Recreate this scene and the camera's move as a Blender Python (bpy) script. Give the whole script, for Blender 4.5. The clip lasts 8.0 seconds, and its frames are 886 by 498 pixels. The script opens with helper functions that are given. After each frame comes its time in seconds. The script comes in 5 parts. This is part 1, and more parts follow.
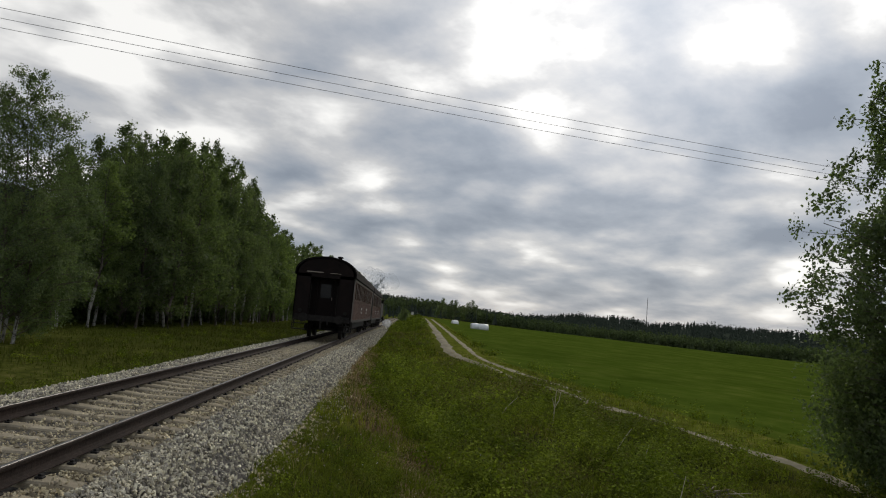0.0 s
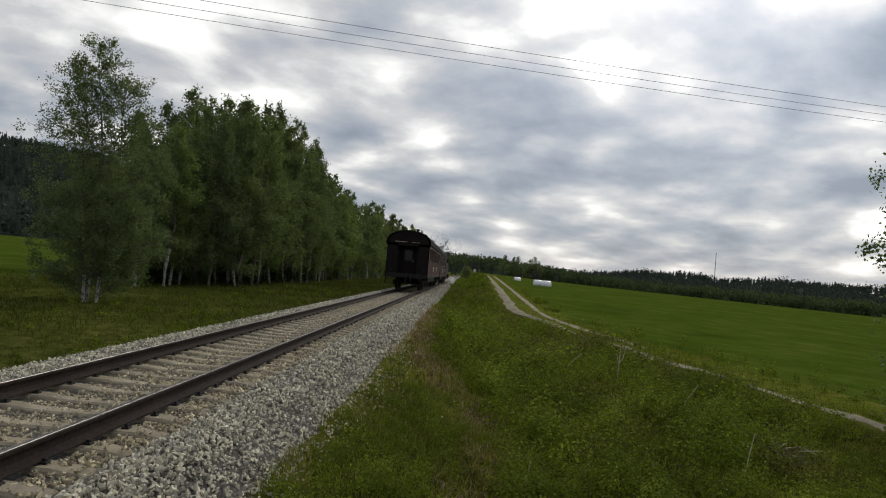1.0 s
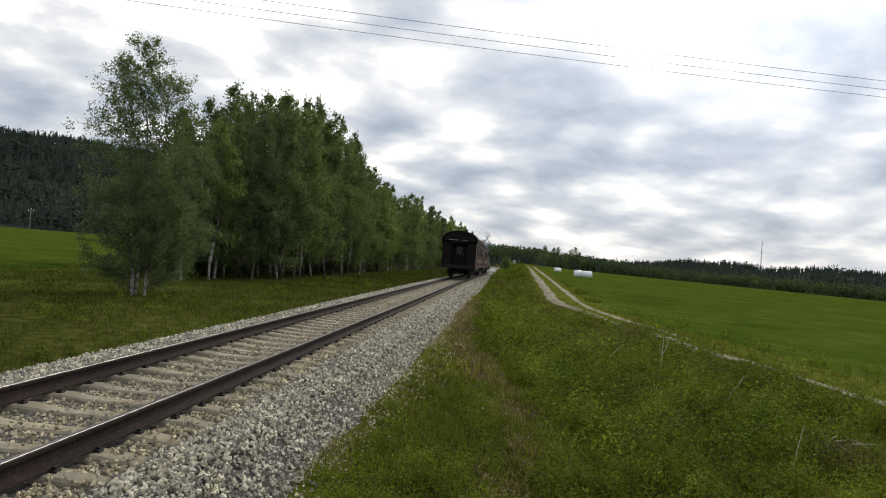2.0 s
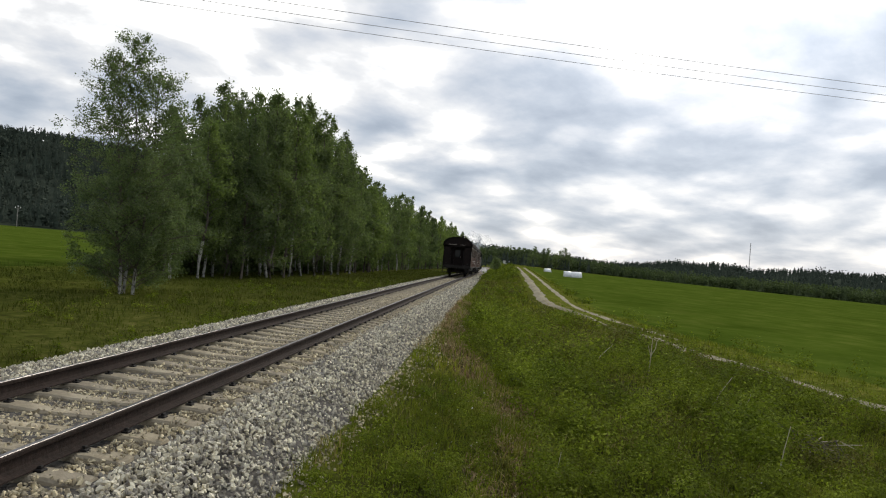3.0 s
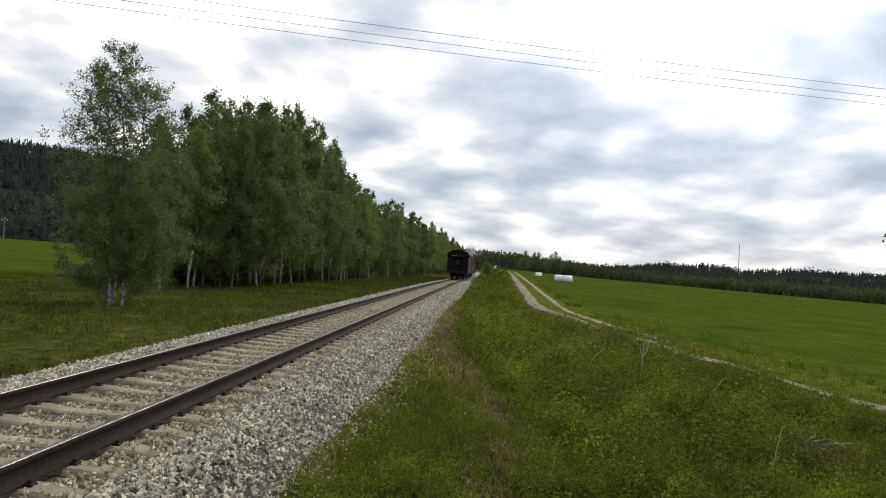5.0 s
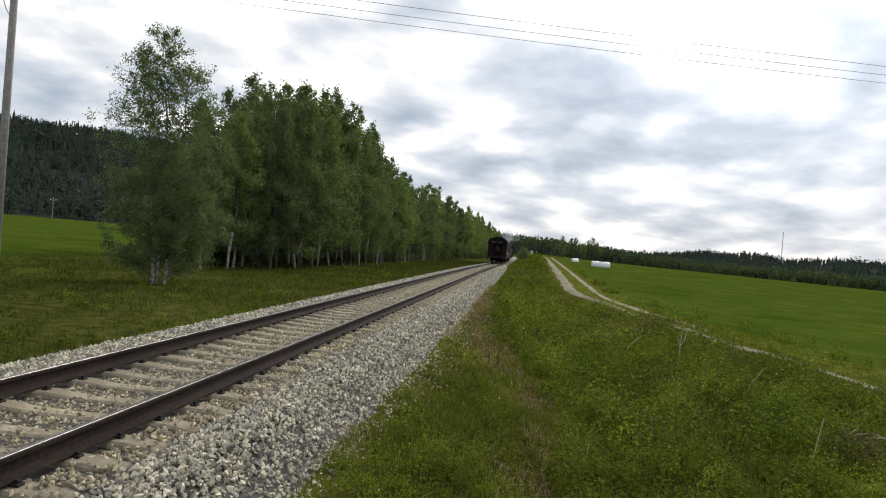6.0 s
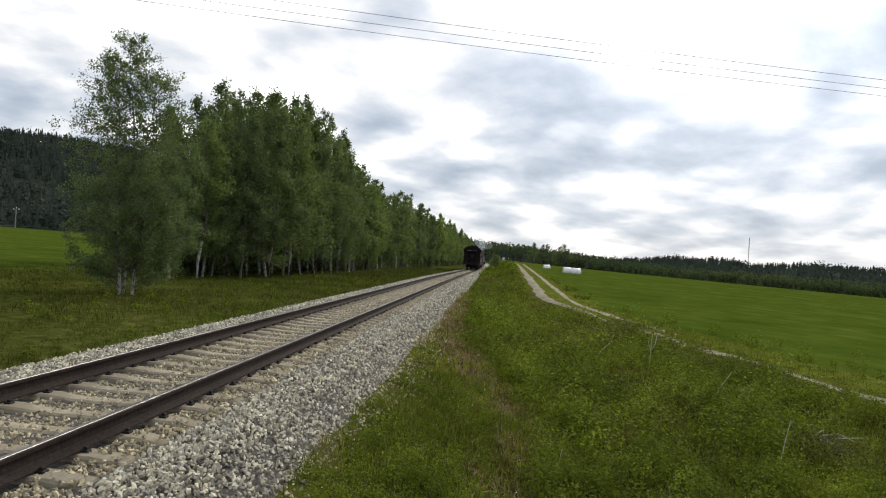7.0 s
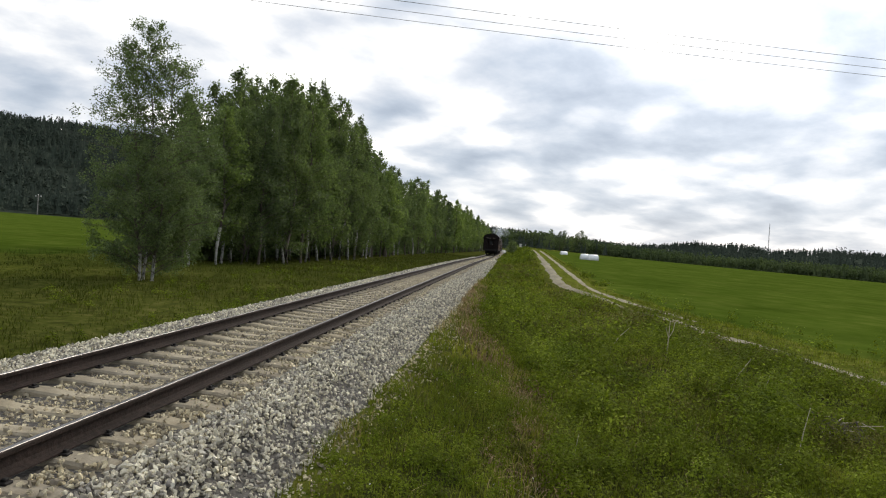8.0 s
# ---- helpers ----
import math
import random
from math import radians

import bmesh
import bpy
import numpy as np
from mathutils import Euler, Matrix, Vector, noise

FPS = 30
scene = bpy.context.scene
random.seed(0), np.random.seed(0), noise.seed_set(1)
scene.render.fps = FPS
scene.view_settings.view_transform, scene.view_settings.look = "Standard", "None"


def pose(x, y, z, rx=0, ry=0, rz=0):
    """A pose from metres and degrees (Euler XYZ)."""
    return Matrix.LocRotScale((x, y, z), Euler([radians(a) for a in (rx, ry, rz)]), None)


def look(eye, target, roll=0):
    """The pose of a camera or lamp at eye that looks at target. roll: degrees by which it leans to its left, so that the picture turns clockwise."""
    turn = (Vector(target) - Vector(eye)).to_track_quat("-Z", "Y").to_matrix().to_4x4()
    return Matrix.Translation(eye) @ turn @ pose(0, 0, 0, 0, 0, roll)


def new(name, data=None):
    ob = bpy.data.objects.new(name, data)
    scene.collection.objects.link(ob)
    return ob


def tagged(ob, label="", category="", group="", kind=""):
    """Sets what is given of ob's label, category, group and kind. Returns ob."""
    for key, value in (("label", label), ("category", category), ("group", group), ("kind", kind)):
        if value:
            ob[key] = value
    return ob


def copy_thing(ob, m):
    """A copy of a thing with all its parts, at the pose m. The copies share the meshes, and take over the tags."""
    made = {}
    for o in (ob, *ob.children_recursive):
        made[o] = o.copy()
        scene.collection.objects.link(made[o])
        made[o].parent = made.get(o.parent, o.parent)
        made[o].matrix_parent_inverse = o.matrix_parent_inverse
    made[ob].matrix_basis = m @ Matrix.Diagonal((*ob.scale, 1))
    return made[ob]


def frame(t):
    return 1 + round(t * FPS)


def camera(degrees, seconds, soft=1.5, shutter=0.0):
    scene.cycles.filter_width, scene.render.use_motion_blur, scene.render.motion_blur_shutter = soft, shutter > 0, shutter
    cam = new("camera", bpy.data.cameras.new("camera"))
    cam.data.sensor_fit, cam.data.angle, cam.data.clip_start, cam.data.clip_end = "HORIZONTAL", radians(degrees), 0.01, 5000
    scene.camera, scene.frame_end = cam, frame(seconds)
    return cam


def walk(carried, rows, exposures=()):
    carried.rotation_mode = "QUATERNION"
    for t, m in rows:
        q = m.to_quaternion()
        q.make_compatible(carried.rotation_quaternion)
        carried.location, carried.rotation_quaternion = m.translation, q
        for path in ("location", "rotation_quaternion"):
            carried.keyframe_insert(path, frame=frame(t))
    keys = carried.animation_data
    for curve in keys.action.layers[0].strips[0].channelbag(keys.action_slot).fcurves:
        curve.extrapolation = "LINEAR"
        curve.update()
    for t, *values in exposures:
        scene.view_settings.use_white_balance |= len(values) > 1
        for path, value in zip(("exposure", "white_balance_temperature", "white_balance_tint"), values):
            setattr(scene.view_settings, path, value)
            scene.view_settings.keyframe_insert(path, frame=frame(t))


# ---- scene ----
EYE = (0.0, 0.0, 1.57)          # above the rail heads, beside the line


def aim(yaw, pitch, roll):
    """A camera pose at the eye: degrees to the left of the line, up, and of lean to the left."""
    a, e = radians(yaw), radians(pitch)
    way = Vector((-math.sin(a) * math.cos(e), math.cos(a) * math.cos(e), math.sin(e)))
    return look(EYE, Vector(EYE) + way, roll)


cam = camera(64.0, 8.0, soft=1.1)
PATH = [
    (0.0, aim(-2.66, 5.56, 5.14)),
    (0.5, aim(-1.50, 4.24, 5.16)),
    (1.0, aim(2.01, 1.71, 4.61)),
    (1.5, aim(5.72, 0.43, 4.09)),
    (2.8, aim(3.91, 1.48, 4.20)),
    (3.0, aim(4.34, 0.84, 4.46)),
    (3.5, aim(3.85, 0.86, 4.58)),
    (4.0, aim(3.38, 0.98, 3.79)),
    (4.5, aim(3.74, 0.96, 3.74)),
    (4.7, aim(3.59, 1.36, 3.55)),
    (5.8, aim(4.51, 0.61, 3.73)),
    (6.0, aim(6.45, -0.12, 4.32)),
    (6.5, aim(5.27, 0.45, 3.48)),
    (7.0, aim(4.25, 0.63, 3.90)),
    (7.5, aim(5.43, 0.30, 4.20)),
    (8.0, aim(5.53, -0.55, 3.90)),
]
EXPOSURES = [(0.0, -0.70), (0.5, -0.68), (1.0, -0.52), (1.5, -0.12), (2.8, 0.0), (4.7, 0.06), (8.0, 0.18)]
walk(cam, PATH, EXPOSURES)

# ---- light ----
SUN_AZ, SUN_EL = 19.0, 31.0
world = bpy.data.worlds.new("overcast_sky")
scene.world = world
world.use_nodes = True


def nd(tree, kind, **props):
    n = tree.nodes.new(kind)
    for key, value in props.items():
        if key == "operation":
            n.operation = value
        elif key == "blend_type":
            n.blend_type = value
        elif key == "data_type":
            n.data_type = value
        elif key == "attribute_name":
            n.attribute_name = value
    return n


def math_node(tree, op, a, b=None, c=None):
    n = tree.nodes.new("ShaderNodeMath")
    n.operation = op
    for i, v in enumerate((a, b, c)):
        if v is None:
            continue
        if isinstance(v, (int, float)):
            n.inputs[i].default_value = v
        else:
            tree.links.new(v, n.inputs[i])
    return n.outputs[0]


def ramp(tree, fac, stops):
    n = tree.nodes.new("ShaderNodeValToRGB")
    el = n.color_ramp.elements
    while len(el) < len(stops):
        el.new(0.5)
    for e, (p, c) in zip(el, stops):
        e.position = p
        e.color = (*c, 1) if len(c) == 3 else c
    tree.links.new(fac, n.inputs[0])
    return n.outputs[0]


def mixc(tree, fac, a, b, mode="MIX"):
    n = tree.nodes.new("ShaderNodeMix")
    n.data_type = "RGBA"
    n.blend_type = mode
    for i, v in ((0, fac), (6, a), (7, b)):
        if isinstance(v, (int, float)):
            n.inputs[i].default_value = v
        elif isinstance(v, tuple):
            n.inputs[i].default_value = (*v, 1)
        else:
            tree.links.new(v, n.inputs[i])
    return n.outputs[2]


def noise_tex(tree, vec, scale, detail=4.0, rough=0.55, dist=0.0):
    n = tree.nodes.new("ShaderNodeTexNoise")
    n.inputs["Scale"].default_value = scale
    n.inputs["Detail"].default_value = detail
    n.inputs["Roughness"].default_value = rough
    n.inputs["Distortion"].default_value = dist
    if vec is not None:
        tree.links.new(vec, n.inputs["Vector"])
    return n.outputs["Fac"]


def build_sky():
    t = world.node_tree
    t.nodes.clear()
    out = t.nodes.new("ShaderNodeOutputWorld")
    bg = t.nodes.new("ShaderNodeBackground")
    sky = t.nodes.new("ShaderNodeTexSky")
    sky.sky_type, sky.sun_disc = "NISHITA", False
    sky.sun_elevation, sky.sun_rotation = radians(SUN_EL), radians(SUN_AZ)
    co = t.nodes.new("ShaderNodeTexCoord")
    sep = t.nodes.new("ShaderNodeSeparateXYZ")
    t.links.new(co.outputs["Generated"], sep.inputs[0])
    # a flat cloud deck seen in perspective
    z = math_node(t, "ADD", math_node(t, "MAXIMUM", sep.outputs[2], 0.0), 0.24)
    u = math_node(t, "DIVIDE", sep.outputs[0], z)
    v = math_node(t, "DIVIDE", sep.outputs[1], z)
    comb = t.nodes.new("ShaderNodeCombineXYZ")
    ca, sa = math.cos(radians(SKY_TURN)), math.sin(radians(SKY_TURN))
    t.links.new(math_node(t, "SUBTRACT", math_node(t, "MULTIPLY", u, ca), math_node(t, "MULTIPLY", v, sa)), comb.inputs[0])
    t.links.new(math_node(t, "ADD", math_node(t, "MULTIPLY", u, sa), math_node(t, "MULTIPLY", v, ca)), comb.inputs[1])
    comb.inputs[2].default_value = SKY_SEED
    # broad banks, bent by a slow drift, with finer billows on them
    drift = t.nodes.new("ShaderNodeTexNoise")
    drift.inputs["Scale"].default_value, drift.inputs["Detail"].default_value = 1.1, 2.0
    t.links.new(comb.outputs[0], drift.inputs["Vector"])
    bend = t.nodes.new("ShaderNodeVectorMath")
    bend.operation = "MULTIPLY_ADD"
    t.links.new(drift.outputs["Color"], bend.inputs[0])
    bend.inputs[1].default_value = (0.22, 0.22, 0.0)
    t.links.new(comb.outputs[0], bend.inputs[2])
    big = noise_tex(t, bend.outputs[0], 0.95, 2.0, 0.5)
    fine = noise_tex(t, bend.outputs[0], 3.4, 9.0, 0.55)
    # billows are lit on the side that faces up and sunward
    ahead = t.nodes.new("ShaderNodeVectorMath")
    ahead.operation = "ADD"
    t.links.new(bend.outputs[0], ahead.inputs[0])
    ahead.inputs[1].default_value = (-0.065, -0.060, 0.0)
    lee = noise_tex(t, ahead.outputs[0], 3.4, 7.0, 0.52)
    c = math_node(t, "ADD", math_node(t, "MULTIPLY", big, 0.42), math_node(t, "MULTIPLY", fine, 0.58))
    c = math_node(t, "ADD", c, math_node(t, "MULTIPLY", math_node(t, "SUBTRACT", lee, fine), 0.42))
    # rounded heads: cells ruffled by noise
    ruffle = t.nodes.new("ShaderNodeTexNoise")
    ruffle.inputs["Scale"].default_value, ruffle.inputs["Detail"].default_value = 4.0, 5.0
    t.links.new(comb.outputs[0], ruffle.inputs["Vector"])
    shake = t.nodes.new("ShaderNodeVectorMath")
    shake.operation = "MULTIPLY_ADD"
    t.links.new(ruffle.outputs["Color"], shake.inputs[0])
    shake.inputs[1].default_value = (0.24, 0.24, 0.0)
    t.links.new(bend.outputs[0], shake.inputs[2])
    cells = t.nodes.new("ShaderNodeTexVoronoi")
    cells.feature = "SMOOTH_F1"
    cells.inputs["Scale"].default_value, cells.inputs["Smoothness"].default_value = 3.4, 0.3
    t.links.new(shake.outputs[0], cells.inputs["Vector"])
    c = math_node(t, "ADD", c, math_node(t, "MULTIPLY", math_node(t, "SUBTRACT", 0.42, cells.outputs["Distance"]), 0.22))
    c = math_node(t, "MULTIPLY_ADD", math_node(t, "SUBTRACT", c, 0.5), 1.25, 0.505)
    # the deck is thinner and brighter towards the hidden sun
    dot = t.nodes.new("ShaderNodeVectorMath")
    dot.operation = "DOT_PRODUCT"
    t.links.new(co.outputs["Generated"], dot.inputs[0])
    a, e = radians(SUN_AZ), radians(SUN_EL)
    dot.inputs[1].default_value = (math.sin(a) * math.cos(e), math.cos(a) * math.cos(e), math.sin(e))
    near = math_node(t, "POWER", math_node(t, "MAXIMUM", dot.outputs["Value"], 0.0), 20.0)
    c = math_node(t, "ADD", c, math_node(t, "MULTIPLY", near, 0.085))
    # a second thin stretch to the left of the line
    thin = t.nodes.new("ShaderNodeVectorMath")
    thin.operation = "DOT_PRODUCT"
    t.links.new(co.outputs["Generated"], thin.inputs[0])
    a, e = radians(-24), radians(17)
    thin.inputs[1].default_value = (math.sin(a) * math.cos(e), math.cos(a) * math.cos(e), math.sin(e))
    pale = math_node(t, "POWER", math_node(t, "MAXIMUM", thin.outputs["Value"], 0.0), 22.0)
    c = math_node(t, "ADD", c, math_node(t, "MULTIPLY", pale, 0.12))
    # and thinner overhead than along the horizon
    over = t.nodes.new("ShaderNodeMapRange")
    over.interpolation_type = "SMOOTHSTEP"
    over.inputs["From Min"].default_value, over.inputs["From Max"].default_value = 0.14, 0.34
    t.links.new(sep.outputs[2], over.inputs["Value"])
    c = math_node(t, "ADD", c, math_node(t, "MULTIPLY", over.outputs[0], 0.055))
    # a pale clearer band low down
    low = t.nodes.new("ShaderNodeMapRange")
    low.interpolation_type = "SMOOTHSTEP"
    low.inputs["From Min"].default_value, low.inputs["From Max"].default_value = 0.16, 0.015
    t.links.new(sep.outputs[2], low.inputs["Value"])
    c = math_node(t, "ADD", c, math_node(t, "MULTIPLY", low.outputs[0], 0.075))
    cloud = ramp(t, c, [(0.38, (0.36, 0.42, 0.515)), (0.47, (0.50, 0.56, 0.65)), (0.55, (0.69, 0.725, 0.785)), (0.62, (0.92, 0.925, 0.935)), (0.73, (1.65, 1.63, 1.58))])
    gain = math_node(t, "ADD", 0.98, math_node(t, "MULTIPLY", near, 0.9))
    vec = t.nodes.new("ShaderNodeVectorMath")
    vec.operation = "SCALE"
    t.links.new(cloud, vec.inputs[0])
    t.links.new(gain, vec.inputs["Scale"])
    clear = t.nodes.new("ShaderNodeVectorMath")
    clear.operation = "SCALE"
    t.links.new(sky.outputs[0], clear.inputs[0])
    clear.inputs["Scale"].default_value = 0.10
    t.links.new(mixc(t, 0.93, clear.outputs[0], vec.outputs[0]), bg.inputs[0])
    bg.inputs[1].default_value = 1.0
    t.links.new(bg.outputs[0], out.inputs[0])


SKY_SEED, SKY_TURN = 57.04, -47.0
build_sky()
lamp = bpy.data.lights.new("sun", "SUN")
lamp.energy, lamp.angle, lamp.color = 1.9, radians(13), (1.0, 0.91, 0.77)
sun = new("sun", lamp)
sun.matrix_world = look((0, 0, 50), Vector((0, 0, 50)) - Vector((math.sin(radians(SUN_AZ)) * math.cos(radians(SUN_EL)), math.cos(radians(SUN_AZ)) * math.cos(radians(SUN_EL)), math.sin(radians(SUN_EL)))))


# ---- materials ----
def material(name, stops, scale, rough=0.8, metal=0.0, bump=0.3, bump_scale=None, big_scale=None, big=0.35, island=0.0, instance=0.0, translucent=0.0, coat=0.0, spec=0.5):
    """Principled surface: a ramp over fine noise, shaded by broad noise, with bump; stops are (position, colour)."""
    m = bpy.data.materials.new(name)
    m.use_nodes = True
    t = m.node_tree
    p = t.nodes["Principled BSDF"]
    co = t.nodes.new("ShaderNodeTexCoord").outputs["Object"]
    fine = noise_tex(t, co, scale, 5.0, 0.6)
    col = ramp(t, fine, stops)
    if big_scale:
        broad = noise_tex(t, co, big_scale, 3.0, 0.5)
        dark = ramp(t, broad, [(0.3, (1 - big,) * 3), (0.7, (1.0 + big * 0.4,) * 3)])
        col = mixc(t, 1.0, col, dark, "MULTIPLY")
    if island:
        g = t.nodes.new("ShaderNodeNewGeometry").outputs["Random Per Island"]
        col = mixc(t, 1.0, col, ramp(t, g, [(0.0, (1 - island, 1 - island, 1 - island)), (1.0, (1 + island, 1 + island, 1 + island * 0.6))]), "MULTIPLY")
    if instance:
        g = t.nodes.new("ShaderNodeObjectInfo").outputs["Random"]
        col = mixc(t, 1.0, col, ramp(t, g, [(0.0, (1 - instance, 1 - instance, 1 - instance * 0.7)), (1.0, (1 + instance, 1 + instance * 0.8, 1 + instance * 0.4))]), "MULTIPLY")
    t.links.new(col, p.inputs["Base Color"])
    p.inputs["Roughness"].default_value = rough
    p.inputs["Metallic"].default_value = metal
    p.inputs["Specular IOR Level"].default_value = spec
    p.inputs["Coat Weight"].default_value = coat
    if bump:
        b = t.nodes.new("ShaderNodeBump")
        b.inputs["Strength"].default_value = bump
        b.inputs["Distance"].default_value = 0.02
        t.links.new(noise_tex(t, co, bump_scale or scale * 2, 4.0, 0.6), b.inputs["Height"])
        t.links.new(b.outputs[0], p.inputs["Normal"])
    if translucent:
        tr = t.nodes.new("ShaderNodeBsdfTranslucent")
        t.links.new(mixc(t, 1.0, col, (1.15, 1.35, 0.68), "MULTIPLY"), tr.inputs[0])
        mx = t.nodes.new("ShaderNodeMixShader")
        mx.inputs[0].default_value = translucent
        t.links.new(p.outputs[0], mx.inputs[1])
        t.links.new(tr.outputs[0], mx.inputs[2])
        t.links.new(mx.outputs[0], t.nodes["Material Output"].inputs[0])
    return m


def g(v):
    return (v, v, v)


LEAF = material("birch_leaf", [(0.3, (0.086, 0.118, 0.060)), (0.7, (0.145, 0.176, 0.096))], 0.6, 0.6, bump=0, island=0.35, instance=0.1, translucent=0.48, spec=0.3)
LEAF_DARK = material("forest_leaf", [(0.3, (0.088, 0.120, 0.060)), (0.7, (0.146, 0.178, 0.090))], 0.35, 0.7, bump=0, island=0.3, instance=0.22, translucent=0.48, spec=0.25)
LEAF_PALE = material("young_birch_leaf", [(0.3, (0.105, 0.145, 0.055)), (0.7, (0.165, 0.205, 0.082))], 0.35, 0.65, bump=0, island=0.3, instance=0.2, translucent=0.5, spec=0.25)
BARK = material("birch_bark", [(0.36, (0.10, 0.09, 0.08)), (0.45, (0.40, 0.385, 0.35)), (0.7, (0.58, 0.56, 0.52))], 5.0, 0.85, bump=0.4, big_scale=1.2, big=0.4, spec=0.1)
BARK_DARK = material("dark_bark", [(0.3, (0.05, 0.04, 0.032)), (0.7, (0.14, 0.115, 0.09))], 6.0, 0.9, bump=0.6)
# spruce green made lighter and bluer: distance haze is in the colour
NEEDLE = material("hazy_spruce", [(0.3, (0.042, 0.056, 0.045)), (0.7, (0.066, 0.080, 0.062))], 0.03, 0.95, bump=0, island=0.15, spec=0.03)
BROADLEAF = material("distant_broadleaf", [(0.3, (0.060, 0.082, 0.042)), (0.7, (0.098, 0.122, 0.060))], 0.03, 0.95, bump=0, island=0.22, translucent=0.2, spec=0.03)
BED_DARK = material("dark_gravel_base", [(0.3, (0.05, 0.045, 0.04)), (0.7, (0.15, 0.14, 0.125))], 20.0, 0.95, bump=0.8, spec=0.1)
PETAL = material("pale_petal", [(0.3, (0.6, 0.58, 0.45)), (0.7, (0.78, 0.77, 0.7))], 5.0, 0.7, bump=0)
GRASS = material("grass_blade", [(0.3, (0.095, 0.115, 0.013)), (0.5, (0.145, 0.165, 0.020)), (0.7, (0.25, 0.225, 0.055))], 1.1, 0.85, bump=0, big_scale=0.25, big=0.4, island=0.5, translucent=0.3, spec=0.06)
WEED = material("weed_leaf", [(0.3, (0.076, 0.106, 0.011)), (0.7, (0.19, 0.222, 0.026))], 0.9, 0.85, bump=0, big_scale=0.3, big=0.4, island=0.5, translucent=0.3, spec=0.06)
BRAMBLE = material("pale_bramble_leaf", [(0.3, (0.13, 0.175, 0.017)), (0.7, (0.25, 0.285, 0.038))], 0.9, 0.85, bump=0, big_scale=0.6, big=0.3, island=0.45, translucent=0.3, spec=0.06)
DRY = material("dry_grass", [(0.3, (0.24, 0.17, 0.085)), (0.7, (0.42, 0.33, 0.17))], 2.0, 0.8, bump=0, island=0.3, translucent=0.15, spec=0.1)
STRAW = material("dead_stem", [(0.3, (0.33, 0.28, 0.18)), (0.7, (0.5, 0.45, 0.33))], 9.0, 0.8, bump=0.2)
# grass beyond the line, a darker olive than on the verge
MEADOW_DARK = material("dark_meadow_blade", [(0.3, (0.052, 0.066, 0.012)), (0.5, (0.078, 0.092, 0.016)), (0.7, (0.120, 0.112, 0.036))], 0.9, 0.9, bump=0, big_scale=0.18, big=0.45, island=0.35, translucent=0.25, spec=0.05)
STONE = material("ballast_stone", [(0.3, (0.29, 0.262, 0.232)), (0.5, (0.53, 0.49, 0.44)), (0.72, (0.77, 0.725, 0.665))], 9.0, 0.9, bump=0.5, bump_scale=60, island=0.6, spec=0.12)
DUSTY = material("dusty_ballast_stone", [(0.3, (0.26, 0.218, 0.160)), (0.5, (0.45, 0.39, 0.30)), (0.72, (0.66, 0.595, 0.485))], 9.0, 0.95, bump=0.5, bump_scale=60, island=0.55, spec=0.08)
OLIVE = material("olive_herb_leaf", [(0.3, (0.075, 0.082, 0.018)), (0.7, (0.19, 0.165, 0.055))], 1.3, 0.85, bump=0, big_scale=0.5, big=0.35, island=0.5, translucent=0.3, spec=0.06)
EARTH = material("dry_brown_litter", [(0.3, (0.20, 0.13, 0.075)), (0.7, (0.36, 0.26, 0.16))], 2.0, 0.9, bump=0, island=0.4, spec=0.05)
CONCRETE = material("sleeper_concrete", [(0.3, (0.265, 0.23, 0.165)), (0.7, (0.40, 0.355, 0.265))], 7.0, 0.95, bump=0.6, bump_scale=45, big_scale=1.5, big=0.4, instance=0.12, spec=0.08)
RUST = material("rail_rust", [(0.3, (0.017, 0.012, 0.010)), (0.7, (0.042, 0.028, 0.023))], 18.0, 0.85, bump=0.4, big_scale=1.0, big=0.25, spec=0.15)
STEEL = material("polished_rail_steel", [(0.3, (0.10, 0.092, 0.088)), (0.7, (0.20, 0.19, 0.185))], 10.0, 0.36, metal=1.0, bump=0.05)
IRON = material("dark_iron", [(0.3, (0.010, 0.009, 0.0085)), (0.7, (0.028, 0.025, 0.023))], 8.0, 0.75, bump=0.3, spec=0.2)
MAROON = material("maroon_coach_paint", [(0.3, (0.055, 0.025, 0.018)), (0.7, (0.090, 0.042, 0.030))], 2.2, 0.7, bump=0.06, big_scale=0.5, big=0.3, spec=0.1)
# coach ends near black, much darker than the maroon sides
ENDPAINT = material("dark_coach_end", [(0.3, (0.006, 0.004, 0.004)), (0.7, (0.014, 0.008, 0.007))], 2.5, 0.65, bump=0.15, big_scale=0.7, big=0.3, spec=0.15)
ROOF = material("sooty_roof_felt", [(0.3, (0.011, 0.010, 0.010)), (0.7, (0.022, 0.019, 0.018))], 3.0, 0.95, bump=0.3, spec=0.06)
# pale colour for trim that reflects the sky or catches light
PALE_SHEEN = material("pale_sheen_trim", [(0.3, (0.24, 0.20, 0.17)), (0.7, (0.36, 0.31, 0.27))], 3.0, 0.6, bump=0.1, spec=0.25)
WHITE = material("white_mark", [(0.3, (0.68, 0.68, 0.66)), (0.7, (0.8, 0.8, 0.78))], 3.0, 0.6, bump=0.05)
WRAP = material("white_bale_wrap", [(0.3, (0.72, 0.74, 0.76)), (0.7, (0.86, 0.87, 0.88))], 2.5, 0.35, bump=0.25, bump_scale=5)
TIMBER = material("weathered_pole_wood", [(0.3, (0.17, 0.16, 0.15)), (0.7, (0.31, 0.295, 0.275))], 9.0, 0.9, bump=0.5)
WIRE = material("wire_metal", [(0.3, (0.12, 0.12, 0.125)), (0.7, (0.2, 0.2, 0.2))], 2.0, 0.5, metal=0.6, bump=0)
